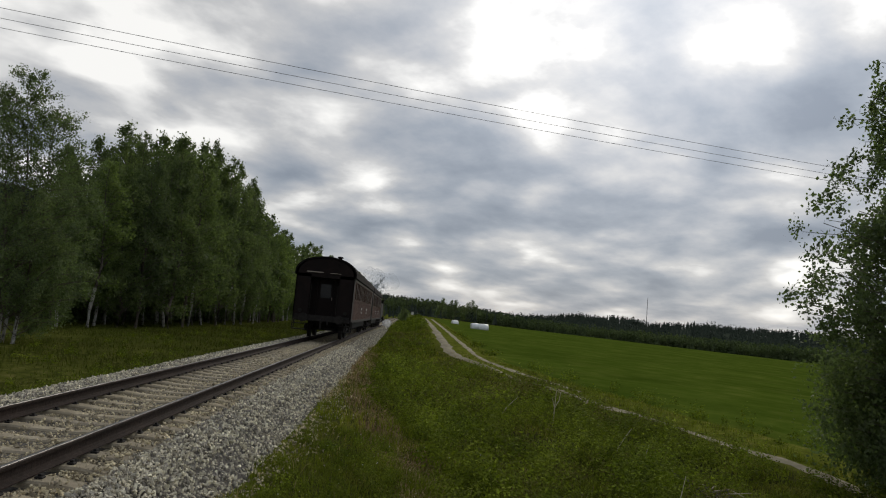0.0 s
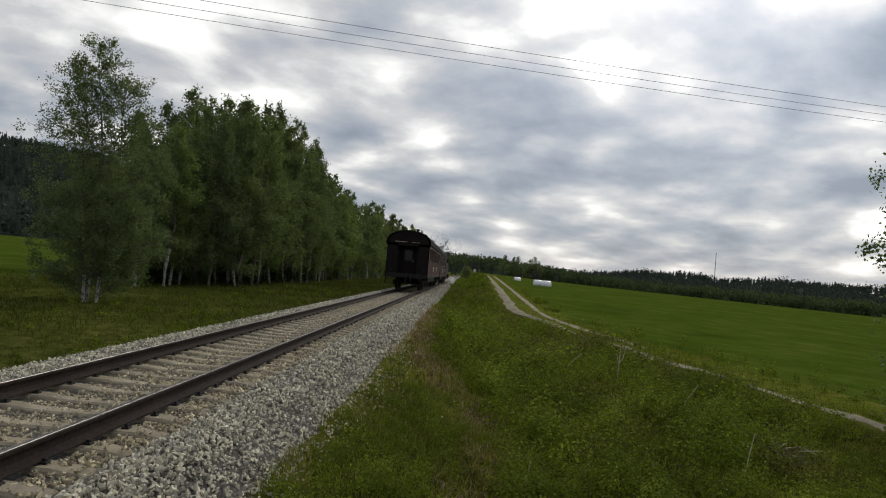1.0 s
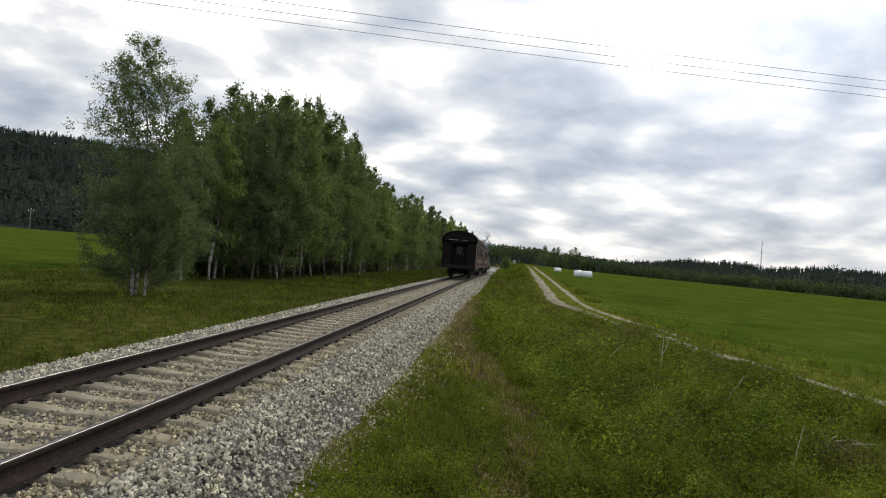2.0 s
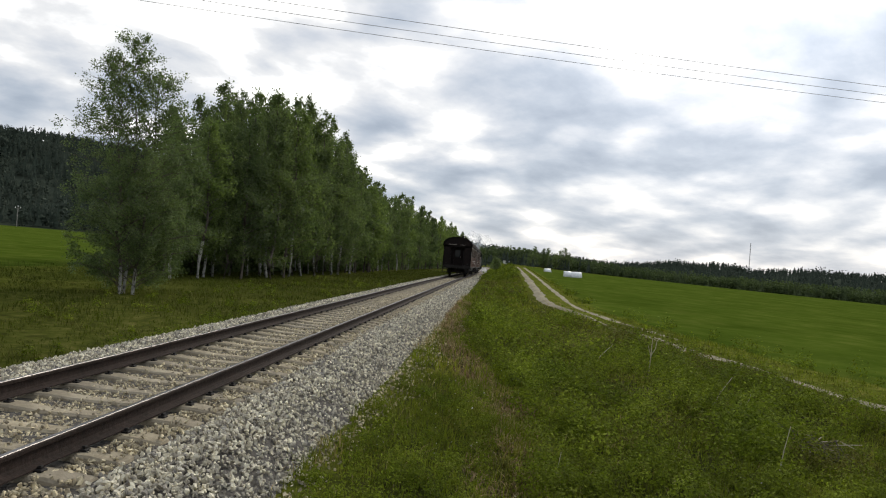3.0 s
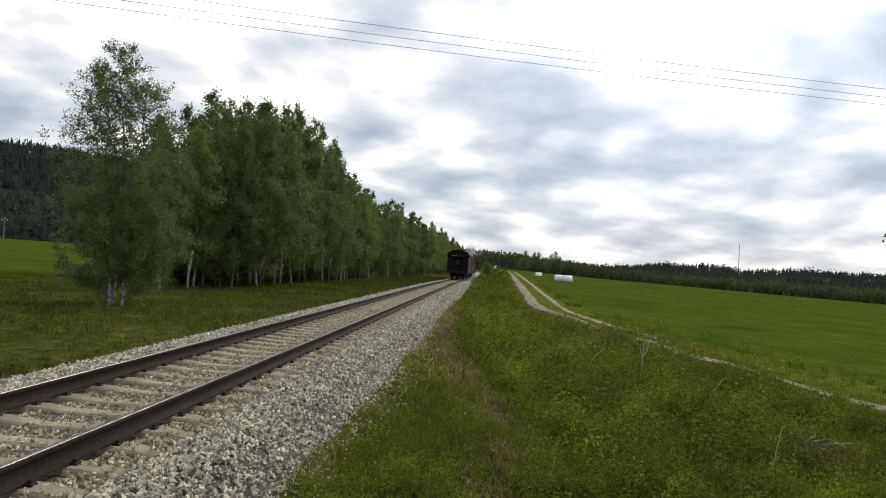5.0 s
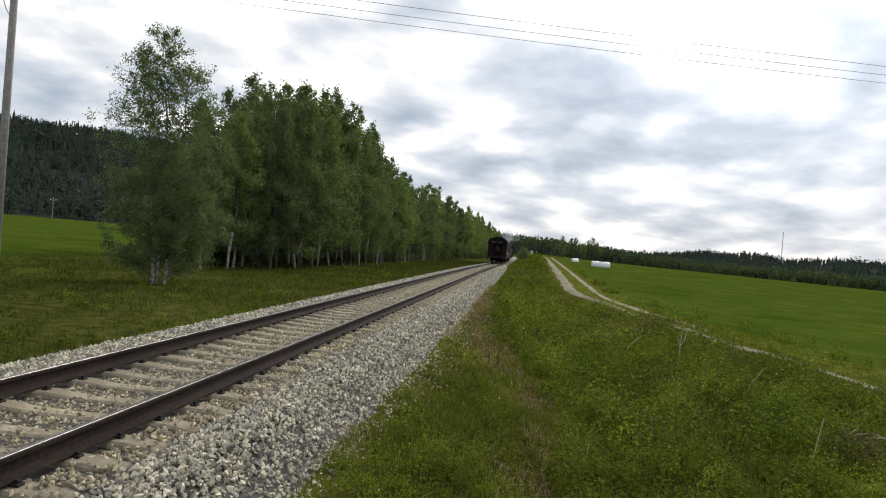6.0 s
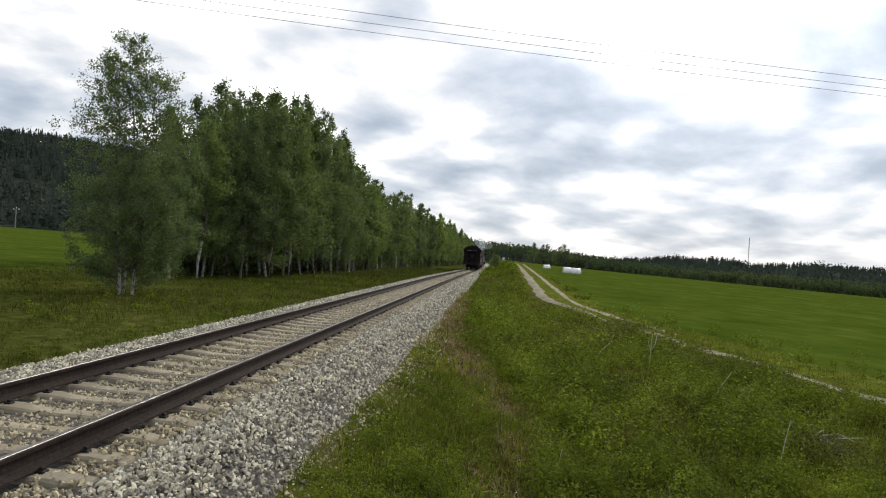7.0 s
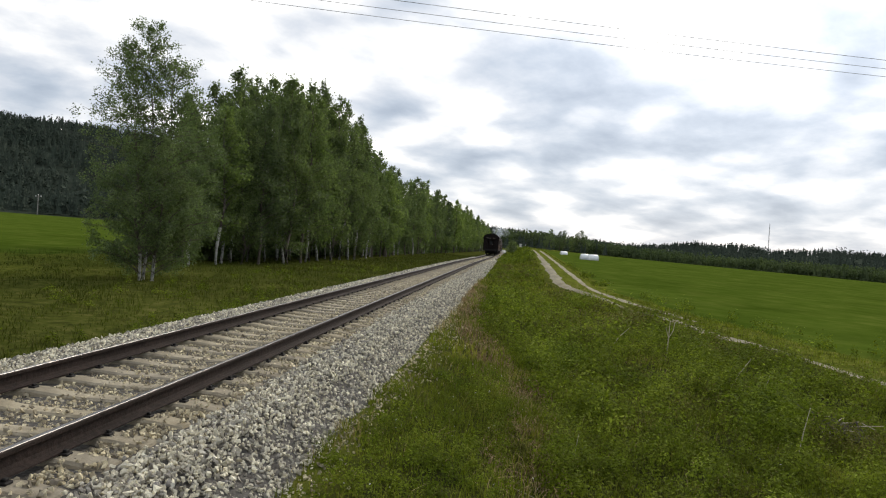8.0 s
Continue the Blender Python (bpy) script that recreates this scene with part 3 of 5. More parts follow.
def build_stones():
    rng = np.random.default_rng(11)
    protos = []
    for k in range(7):
        bm = bmesh.new()
        for p in rng.normal(size=(9, 3)):
            p = p / np.linalg.norm(p) * rng.uniform(0.75, 1.1)
            bm.verts.new((p[0], p[1] * 0.8, p[2] * 0.65))
        r = bmesh.ops.convex_hull(bm, input=bm.verts)
        bmesh.ops.triangulate(bm, faces=bm.faces)
        bm.verts.ensure_lookup_table()
        bm.verts.index_update()
        protos.append((np.array([v.co for v in bm.verts]), np.array([[v.index for v in f.verts] for f in bm.faces])))
        bm.free()

    def scatter(y0, y1, count, s0, s1, wide=1.0):
        u = rng.uniform(-2.35, 2.42, count) * wide
        y = rng.uniform(y0, y1, count)
        z = np.interp(u, [-2.5, -2.1, -1.3, 0, 1.3, 1.75, 2.3, 2.8], [-0.62, -0.27, -0.25, -0.24, -0.25, -0.27, -0.58, -0.95])
        # between the rails the stones lie lower beside each sleeper's top
        ph = np.abs(((y + 2.4) / 0.61 + 0.5) % 1 - 0.5) * 0.61
        on = (ph < 0.135) & (np.abs(u) < 1.33)
        keep = ~on | (rng.uniform(size=count) < 0.12)
        keep &= ~((np.abs(np.abs(u) - rail_half) < 0.085))
        z = np.where(on, -0.20, z + 0.004)
        z = z + np.where((np.abs(u) > 1.35) & (np.abs(u) < 1.9), 0.03, 0)
        z = z + np.where(on, 0, rng.uniform(-0.03, 0.02, count)) - 0.02 * (np.abs(u) < 0.75)
        return u[keep] + XC, y[keep], (z + dip(y))[keep], rng.uniform(s0, s1, keep.sum())

    V, F, base, dusty = [], [], 0, []
    for args in ((-8.0, 3.4, 12000, 0.024, 0.05), (3.4, 9.0, 26000, 0.016, 0.040), (2.0, 16.0, 22000, 0.012, 0.028, 0.5), (16.0, 34.0, 10000, 0.018, 0.034, 0.5), (9.0, 16.0, 21000, 0.019, 0.044), (16.0, 34.0, 24000, 0.025, 0.052), (34, 60, 11000, 0.036, 0.065), (60, 115, 9000, 0.055, 0.095)):
        for x, y, z, s in zip(*scatter(*args)):
            pv, pf = protos[int(rng.integers(7))]
            q = Euler(rng.uniform(0, 6.28, 3)).to_matrix()
            V.append(pv @ np.array(q).T * s + (x, y, z + s * 0.2))
            F.append(pf + base)
            base += len(pv)
            dusty += [int(abs(x - XC) < 1.25 + 0.25 * noise.noise((y * 0.9, x, 2)))] * len(pf)
    # stones strewn past the foot of the bed, sunk among the grass
    for y in rng.uniform(3.2, 34, 1500):
        x = -1.66 + abs(rng.normal()) * (0.14 + 0.28 * float(smooth(8, 14, y)))
        s = rng.uniform(0.014, 0.032) * (1 + y / 40)
        pv, pf = protos[int(rng.integers(7))]
        q = Euler(rng.uniform(0, 6.28, 3)).to_matrix()
        V.append(pv @ np.array(q).T * s + (x, y, float(height(x, y)) + s * 0.15))
        F.append(pf + base)
        base += len(pv)
        dusty += [1] * len(pf)
    tagged(new("ballast_stones", mesh_from("ballast_stones", np.concatenate(V), np.concatenate(F), [STONE, DUSTY], dusty)), "loose angular pale grey ballast stones", "gravel", kind="stuff")


build_stones()


# ---- plants ----
def blades(rng, x, y, length, width, lean=0.5):
    """Bent grass blades standing on the ground: five corners each."""
    n = len(x)
    z = height(x, y)
    a = rng.uniform(0, 2 * np.pi, n)
    L = length * rng.uniform(0.5, 1.3, n)
    w = width * rng.uniform(0.7, 1.3, n)
    out = L * lean * rng.uniform(0.2, 1.2, n)
    dx, dy = np.cos(a), np.sin(a)
    sx, sy = -dy * w, dx * w
    P = np.zeros((n, 5, 3))
    P[:, 0] = np.stack([x - sx, y - sy, z - 0.03], 1)
    P[:, 1] = np.stack([x + sx, y + sy, z - 0.03], 1)
    mx, my, mz = x + dx * out * 0.35, y + dy * out * 0.35, z + L * 0.6
    P[:, 2] = np.stack([mx + sx * 0.8, my + sy * 0.8, mz], 1)
    P[:, 3] = np.stack([mx - sx * 0.8, my - sy * 0.8, mz], 1)
    P[:, 4] = np.stack([x + dx * out, y + dy * out, z + L * (1.0 - 0.25 * rng.uniform(0, 1, n))], 1)
    b = np.arange(n) * 5
    F = [tuple(f) for f in np.stack([b, b + 1, b + 2, b + 3], 1).tolist()] + [tuple(f) for f in np.stack([b + 3, b + 2, b + 4], 1).tolist()]
    return P.reshape(-1, 3), F


def patchy(rng, n, x0, x1, y0, y1, keep):
    x, y = rng.uniform(x0, x1, n), rng.uniform(y0, y1, n)
    k = keep(x, y)
    return x[k], y[k]


def wave(x, y, s, o):
    return 0.5 + 0.5 * np.sin(x * s + 1.7 * np.sin(y * s * 0.6 + o)) * np.sin(y * s * 0.8 + o * 2 + 1.3 * np.sin(x * s * 0.7))


def off_road(x, y):
    d = x - road_x(y)
    return (np.abs(np.abs(d) - 0.8) > 0.5) & ((np.abs(d + 0.1) > 1.55) | (y < 34)) | (y < 8)


def build_grass():
    rng = np.random.default_rng(21)
    sets = []
    # dense verge beside the stone bed, thin where the trodden strip runs
    def verge(x, y):
        return (x > -1.58 - 0.30 * wave(0 * x, y, 1.6, 0) - 0.25 * wave(x, y, 4.3, 1) + 0.5 * smooth(9, 14, y)) & off_road(x, y)

    x, y = patchy(rng, 90000, -2.0, 8.5, 3.6, 14, lambda x, y: verge(x, y) & (rng.uniform(size=len(x)) < 0.3 + 0.7 * wave(x, y, 1.1, 2)))
    sets.append(blades(rng, x, y, (0.09 + 0.13 * wave(x, y, 1.7, 3)) * (0.45 + 0.55 * smooth(-1.6, -0.7, x)), 0.0045, 1.1))
    x, y = patchy(rng, 60000, -2.0, 11, 14, 40, lambda x, y: (x > -1.35 - 0.4 * wave(x, y, 1.3, 1)) & off_road(x, y) & (x < road_x(y) + 1.9) & (rng.uniform(size=len(x)) < 0.3 + 0.7 * wave(x, y, 0.9, 1)))
    sets.append(blades(rng, x, y, 0.10 + 0.14 * wave(x, y, 1.2, 3), 0.009, 1.1))
    x, y = patchy(rng, 34000, -2.2, 9, 40, 170, lambda x, y: (x > -1.6) & off_road(x, y) & (x < road_x(y) + 1.6))
    sets.append(blades(rng, x, y, 0.22, 0.025, 0.9))
    x, y = patchy(rng, 10000, -1.9, 9, -5, 3.6, lambda x, y: np.hypot(x, y) > 0.9)
    sets.append(blades(rng, x, y, 0.14, 0.008, 0.9))
    # short meadow beyond the line
    x, y = patchy(rng, 120000, -38, -6.3, 8, 60, lambda x, y: rng.uniform(size=len(x)) < (0.35 + 0.65 * wave(x, y, 0.6, 4)) * (1 - smooth(15, 33, -x)))
    sets.append(blades(rng, x, y, 0.05 + 0.10 * wave(x, y, 0.9, 3) + 0.10 * wave(x, y, 0.31, 1), 0.010, 1.4))
    x, y = patchy(rng, 12000, -16, -6.4, 60, 150, lambda x, y: x < 0)
    sets.append(blades(rng, x, y, 0.2, 0.03, 1.2))
    for k, (V, F) in enumerate(sets):
        left = k >= 4
        tagged(new("meadow_grass" if left else "grass", mesh_from("grass", V, F, MEADOW_DARK if left else GRASS)), "dark olive meadow grass before the wood" if left else "rough green summer grass on the railway verge", "grass", kind="stuff")
    x, y = patchy(rng, 26000, -2.0, 4.5, 4, 45, lambda x, y: (np.abs(x - np.interp(y, [5, 8.3, 11.6, 13.2, 14.5, 16, 18.5, 22, 40], [0.25, 0.35, 0.44, 0.3, 0.0, -0.43, -1.0, -1.5, -1.6])) < 0.15 + 0.3 * wave(x, y, 1.5, 0)) | (rng.uniform(size=len(x)) < 0.10) | ((x < -1.45) & (wave(x, y, 0.9, 6) > 0.62)))
    V, F = blades(rng, x, y, 0.15, 0.005, 1.2)
    tagged(new("dry_grass", mesh_from("dry_grass", V, F, DRY)), "straw-coloured dry grass among the green verge", "grass", kind="stuff")
    # brown dead litter where the stones run out
    x, y = patchy(rng, 60000, -2.0, 1.2, 7, 38, lambda x, y: (np.abs(x - np.interp(y, [7, 12, 14.5, 18, 24, 38], [0.3, 0.35, -0.2, -0.9, -1.3, -1.5])) < 0.18 + 0.45 * wave(x, y, 1.1, 3)) & (rng.uniform(size=len(x)) < 0.25 + 0.75 * wave(x, y, 2.3, 5)))
    V, F = blades(rng, x, y, 0.085, 0.010, 1.7)
    tagged(new("dead_litter", mesh_from("dead_litter", V, F, EARTH)), "short red-brown dead grass beside the stone bed", "dead grass", kind="stuff")


build_grass()


def build_flowers():
    rng = np.random.default_rng(77)
    x, y = patchy(rng, 420, -2.0, 5, 4.2, 16, lambda x, y: (x < 0.6) | (wave(x, y, 1.1, 1) > 0.7))
    c = np.stack([x, y, height(x, y) + rng.uniform(0.1, 0.26, len(x))], 1)
    V, F = leaf_quads(rng, c, np.float64(0.016), 0.0, 1.0)
    tagged(new("wild_flowers", mesh_from("wild_flowers", V, F, PETAL)), "tiny pale wild flowers scattered in the grass", "flowers", kind="stuff")


build_flowers()


def build_weeds():
    rng = np.random.default_rng(33)

    def patch(n, x0, x1, y0, y1, tall, leaves, size, keep):
        x, y = patchy(rng, n, x0, x1, y0, y1, keep)
        z = height(x, y)
        hgt = tall * rng.uniform(0.5, 1.25, len(x)) * (0.55 + 0.8 * wave(x, y, 1.4, 7))
        f = rng.uniform(0.15, 1.0, (len(x), leaves))
        r = 0.14 * tall / 0.4 * rng.uniform(0.1, 1.0, (len(x), leaves)) * (1.15 - 0.6 * f)
        a = rng.uniform(0, 6.283, (len(x), leaves))
        c = np.stack([x[:, None] + r * np.cos(a), y[:, None] + r * np.sin(a), z[:, None] + f * hgt[:, None]], -1).reshape(-1, 3)
        n_ = len(c)
        up = rng.normal(size=(n_, 3)) * 0.45
        up[:, 2] += 1
        d = np.cross(up, rng.normal(size=(n_, 3)))
        d /= np.linalg.norm(d, axis=1)[:, None]
        e = np.cross(up, d)
        e /= np.linalg.norm(e, axis=1)[:, None]
        s = (size * rng.uniform(0.6, 1.4, n_))[:, None]
        V = np.stack([c - d * s, c + e * s * 0.45, c + d * s, c - e * s * 0.45], 1).reshape(-1, 3)
        return V, np.arange(n_ * 4).reshape(-1, 4)

    def bushes(n, x0, x1, y0, y1, r, per, size, keep, lift=1.0):
        """Low leafy mounds: leaves set over a dome, thinner inside."""
        x, y = patchy(rng, n, x0, x1, y0, y1, lambda a, b: keep(a, b) & ((np.abs(a - road_x(b)) > 1.75) | (b < 34) & (a < road_x(b) - 1.3) | (b < 22) & (a > road_x(b) + 0.4)))
        C, up = [], []
        for bx, by in zip(x, y):
            rr = r * rng.uniform(0.5, 1.3)
            tall = rr * rng.uniform(0.8, 2.0) * lift
            k = int(per * (rr / r) ** 1.6) + 6
            d = rng.normal(size=(k, 3))
            d[:, 2] = np.abs(d[:, 2])
            d /= np.linalg.norm(d, axis=1)[:, None]
            q = d * (rng.uniform(0.55, 1.08, k) * (1 + 0.25 * np.sin(3 * np.arctan2(d[:, 1], d[:, 0]) + bx * 9)))[:, None] * np.array([rr, rr, tall])
            q = q + np.array([bx, by, float(height(bx, by)) + 0.02])
            C.append(q)
            up.append(d)
        c, up = np.concatenate(C), np.concatenate(up) + np.array([0, 0, 0.5])
        n_ = len(c)
        up = up + rng.normal(size=(n_, 3)) * 0.5
        d = np.cross(up, rng.normal(size=(n_, 3)))
        d /= np.linalg.norm(d, axis=1)[:, None]
        e = np.cross(up, d)
        e /= np.linalg.norm(e, axis=1)[:, None]
        s = (size * rng.uniform(0.6, 1.4, n_))[:, None]
        V = np.stack([c - d * s, c + e * s * 0.5, c + d * s, c - e * s * 0.5], 1).reshape(-1, 3)
        return V, np.arange(n_ * 4).reshape(-1, 4)

    def strip(x, y):
        """Distance from the dry trodden strip down the bank."""
        return x - np.interp(y, [5, 8.3, 11.6, 13.2, 14.5, 16, 18.5, 22, 40], [0.25, 0.35, 0.44, 0.3, 0.0, -0.43, -1.0, -1.5, -1.6])

    for V, F in (bushes(560, -1.2, 9.0, 4.0, 10, 0.24, 260, 0.020, lambda x, y: (strip(x, y) > 0.2) & off_road(x, y) & (wave(x, y, 1.3, 5) > 0.35)),
                 bushes(420, -1.75, 0.2, 3.8, 13, 0.13, 110, 0.014, lambda x, y: (strip(x, y) < -0.2) & (wave(x, y, 2.4, 2) > 0.3) & (x > -1.7 + 0.4 * wave(x, y, 1.7, 0))),
                 bushes(680, -0.6, 10.5, 10, 20, 0.36, 190, 0.028, lambda x, y: (strip(x, y) > 0.3) & off_road(x, y) & (x < road_x(y) - 0.6) & (wave(x, y, 1.15, 3) > 0.34)),
                 bushes(460, -0.8, 9, 20, 36, 0.42, 95, 0.045, lambda x, y: off_road(x, y) & (x < road_x(y) - 0.8) & (wave(x, y, 0.7, 1) > 0.3), 0.65),
                 bushes(160, 5, 14, 14, 40, 0.30, 90, 0.04, lambda x, y: (x > road_x(y) + 1.2) & (x < road_x(y) + 3.4)),
                 bushes(240, -1.4, 6.5, 36, 90, 0.5, 70, 0.075, lambda x, y: off_road(x, y) & (wave(x, y, 0.5, 1) > 0.35), 0.45),
                 bushes(300, -1.4, 3.6, 90, 190, 0.75, 55, 0.15, lambda x, y: x < 9, 0.45),
                 bushes(240, -15, -7.0, 9, 60, 0.2, 70, 0.035, lambda x, y: wave(x, y, 0.5, 2) > 0.45),
                 bushes(120, -8.0, -6.6, 9, 24, 0.22, 120, 0.026, lambda x, y: wave(x, y, 0.7, 2) > 0.35),
                 patch(6500, -1.4, 9.5, 3.8, 13, 0.26, 12, 0.017, lambda x, y: (strip(x, y) > 0.2) & off_road(x, y) & (rng.uniform(size=len(x)) < 0.2 + 0.8 * wave(x, y, 0.9, 5)))):
        tagged(new("weeds", mesh_from("weeds", V, F, WEED)), "low leafy green weeds covering the bank", "weeds", kind="stuff")
    for V, F in (bushes(60, 0.6, 7.5, 4.5, 9.5, 0.26, 230, 0.020, lambda x, y: (strip(x, y) > 0.4) & (wave(x, y, 0.8, 1) > 0.5)),
                 bushes(170, 0.4, 8.5, 9.5, 17, 0.40, 220, 0.029, lambda x, y: (strip(x, y) > 0.5) & (x < road_x(y) - 1) & (wave(x, y, 0.7, 4) > 0.52)),
                 bushes(26, 2.3, 5.0, 10.2, 14.2, 0.5, 420, 0.026, lambda x, y: np.hypot((x - 3.5) / 1.5, (y - 12.2) / 2.0) < 1),
                 bushes(90, -0.6, 7.5, 17, 30, 0.5, 150, 0.045, lambda x, y: (x < road_x(y) - 1) & (wave(x, y, 0.6, 2) > 0.55)),
                 bushes(46, 0.5, 3.4, 4.3, 6.2, 0.2, 130, 0.026, lambda x, y: wave(x, y, 1.9, 1) > 0.4, 1.2),
                 bushes(90, -1.4, 0.1, 4.2, 12, 0.13, 90, 0.015, lambda x, y: wave(x, y, 1.9, 3) > 0.5)):
        tagged(new("brambles", mesh_from("brambles", V, F, BRAMBLE)), "pale green bramble mounds rising from the weeds", "brambles", kind="stuff")
    for V, F in (bushes(150, -1.0, 8.0, 4.2, 10, 0.17, 190, 0.015, lambda x, y: off_road(x, y) & (wave(x, y, 1.6, 1) > 0.55)),
                 bushes(240, -0.4, 9.0, 10, 20, 0.28, 170, 0.022, lambda x, y: off_road(x, y) & (x < road_x(y) - 0.6) & (wave(x, y, 1.2, 6) > 0.55)),
                 bushes(170, 1.0, 9.5, 18, 32, 0.4, 110, 0.036, lambda x, y: (x < road_x(y) - 0.9) & (wave(x, y, 0.8, 6) > 0.45)),
                 bushes(300, -1.5, 5.0, 30, 95, 0.5, 60, 0.075, lambda x, y: off_road(x, y) & (wave(x, y, 0.6, 4) > 0.4), 0.4)):
        tagged(new("herbs", mesh_from("herbs", V, F, OLIVE)), "olive and brownish herbs mixed into the bank's growth", "herbs", kind="stuff")


build_weeds()


def tree_meshes(seed, tall, spread, bare, leaf, count, bark, leaves, stems=1, top=0.25, limb_n=26, clump=0.3, cone=False):
    """Trunk and crown of a tree of that height: bent tapered stems, rising limbs, and leaves in clumps round the twigs."""
    rng = np.random.default_rng(seed)
    paths, tips = [], []
    for s in range(stems):
        a = (2.2, 0.14, 3.5)[s] if cone else rng.uniform(0, 6.28)
        lean = (0.16 if stems > 1 else 0.03) * tall * 0.45 * rng.uniform(0.5, 1.0) * ((0.3 if s == 0 else 0.9) if cone else 1)
        base = np.array([0.25 * math.cos(a), 0.25 * math.sin(a), -0.15]) if stems > 1 else np.array([0, 0, -0.15])
        H = tall * (rng.uniform(0.84, 0.95) if s else 1.0)
        pts = []
        for i in range(9):
            f = i / 8
            w = rng.normal(size=2) * 0.012 * tall * (f > 0)
            pts.append((base + np.array([math.cos(a) * lean * f + w[0], math.sin(a) * lean * f + w[1], H * f]), max(0.012, (0.0085 * tall / math.sqrt(stems) + 0.02) * (1 - f) ** 0.8)))
        paths.append(pts)
        tips.append((pts[8][0], 0.25 * spread * top))
        for k in range(limb_n // stems):
            f = bare + (0.98 - bare) * (k + rng.uniform(0, 1)) / (limb_n // stems)
            i = min(int(f * 8), 7)
            p0 = pts[i][0] + (pts[i + 1][0] - pts[i][0]) * (f * 8 - i)
            env = np.interp((f - bare) / (1 - bare), [0, 0.12, 0.4, 0.75, 1.0], [0.8, 1.0, 0.95, 0.55, top * 0.4])
            if stems > 1 and not cone and f < 0.28:
                env *= 0.6
            if cone:
                env = np.interp((f - bare) / (1 - bare), [0, 0.15, 0.45, 0.7, 0.9, 1.0], [0.75, 1.0, 0.95, 0.72, 0.44, 0.1])
            L = spread * env * rng.uniform(0.65, 1.1)
            b = rng.uniform(0, 6.28)
            rise = rng.uniform(0.25, 0.8) + (0.9 * max(0.0, f - 0.45) if cone else 0.0)
            p1 = p0 + np.array([math.cos(b) * L * 0.55, math.sin(b) * L * 0.55, L * rise * 0.6])
            p2 = p0 + np.array([math.cos(b) * L, math.sin(b) * L, L * rise * 0.75])
            r0 = max(0.01, 0.3 * pts[i][1])
            paths.append([(p0, r0), (p1, r0 * 0.6), (p2, 0.006)])
            for q in range(4):
                ff = 0.3 + 0.7 * (q + rng.uniform(0, 1)) / 4
                c = p0 + (p1 - p0) * min(ff / 0.55, 1) if ff < 0.55 else p1 + (p2 - p1) * (ff - 0.55) / 0.45
                tips.append((c + rng.normal(size=3) * 0.09 * L, clump * spread * rng.uniform(0.5, 1.1) * (0.5 + 0.5 * env)))
    sizes = np.array([r for _, r in tips])
    wgt = sizes ** 1.6
    if cone:                                        # airy towards the top
        wgt = wgt * np.interp([p[2] / tall for p, _ in tips], [0.1, 0.5, 0.62, 1.0], [1.5, 1.1, 0.85, 0.95])
    pick = rng.choice(len(tips), count, p=wgt / wgt.sum())
    c = np.array([p for p, _ in tips])[pick] + rng.normal(size=(count, 3)) * sizes[pick][:, None] * np.array([0.55, 0.55, 0.62])
    c[:, 2] = np.maximum(c[:, 2], 0.1)
    V, F = leaf_quads(rng, c, leaf)
    tv, tf = tubes(paths, 6)
    mi = [0 if len(p) > 3 and (i < 6 if cone else i < 12) else 1 for p in paths for i in range((len(p) - 1) * 6)]
    return mesh_from("trunk", tv, tf, [bark, BARK_DARK], mi, smooth=True), mesh_from("crown", V, F, leaves)


def plant(name, meshes, m, label, category, group=""):
    root = new(name)
    root.matrix_basis = m
    part("trunk", meshes[0], None, root)
    part("crown", meshes[1], None, root)
    return tagged(root, label, category, group)


def ground_pose(x, y, turn=0.0, sink=0.05):
    return pose(x, y, float(height(x, y)) - sink, 0, 0, turn)


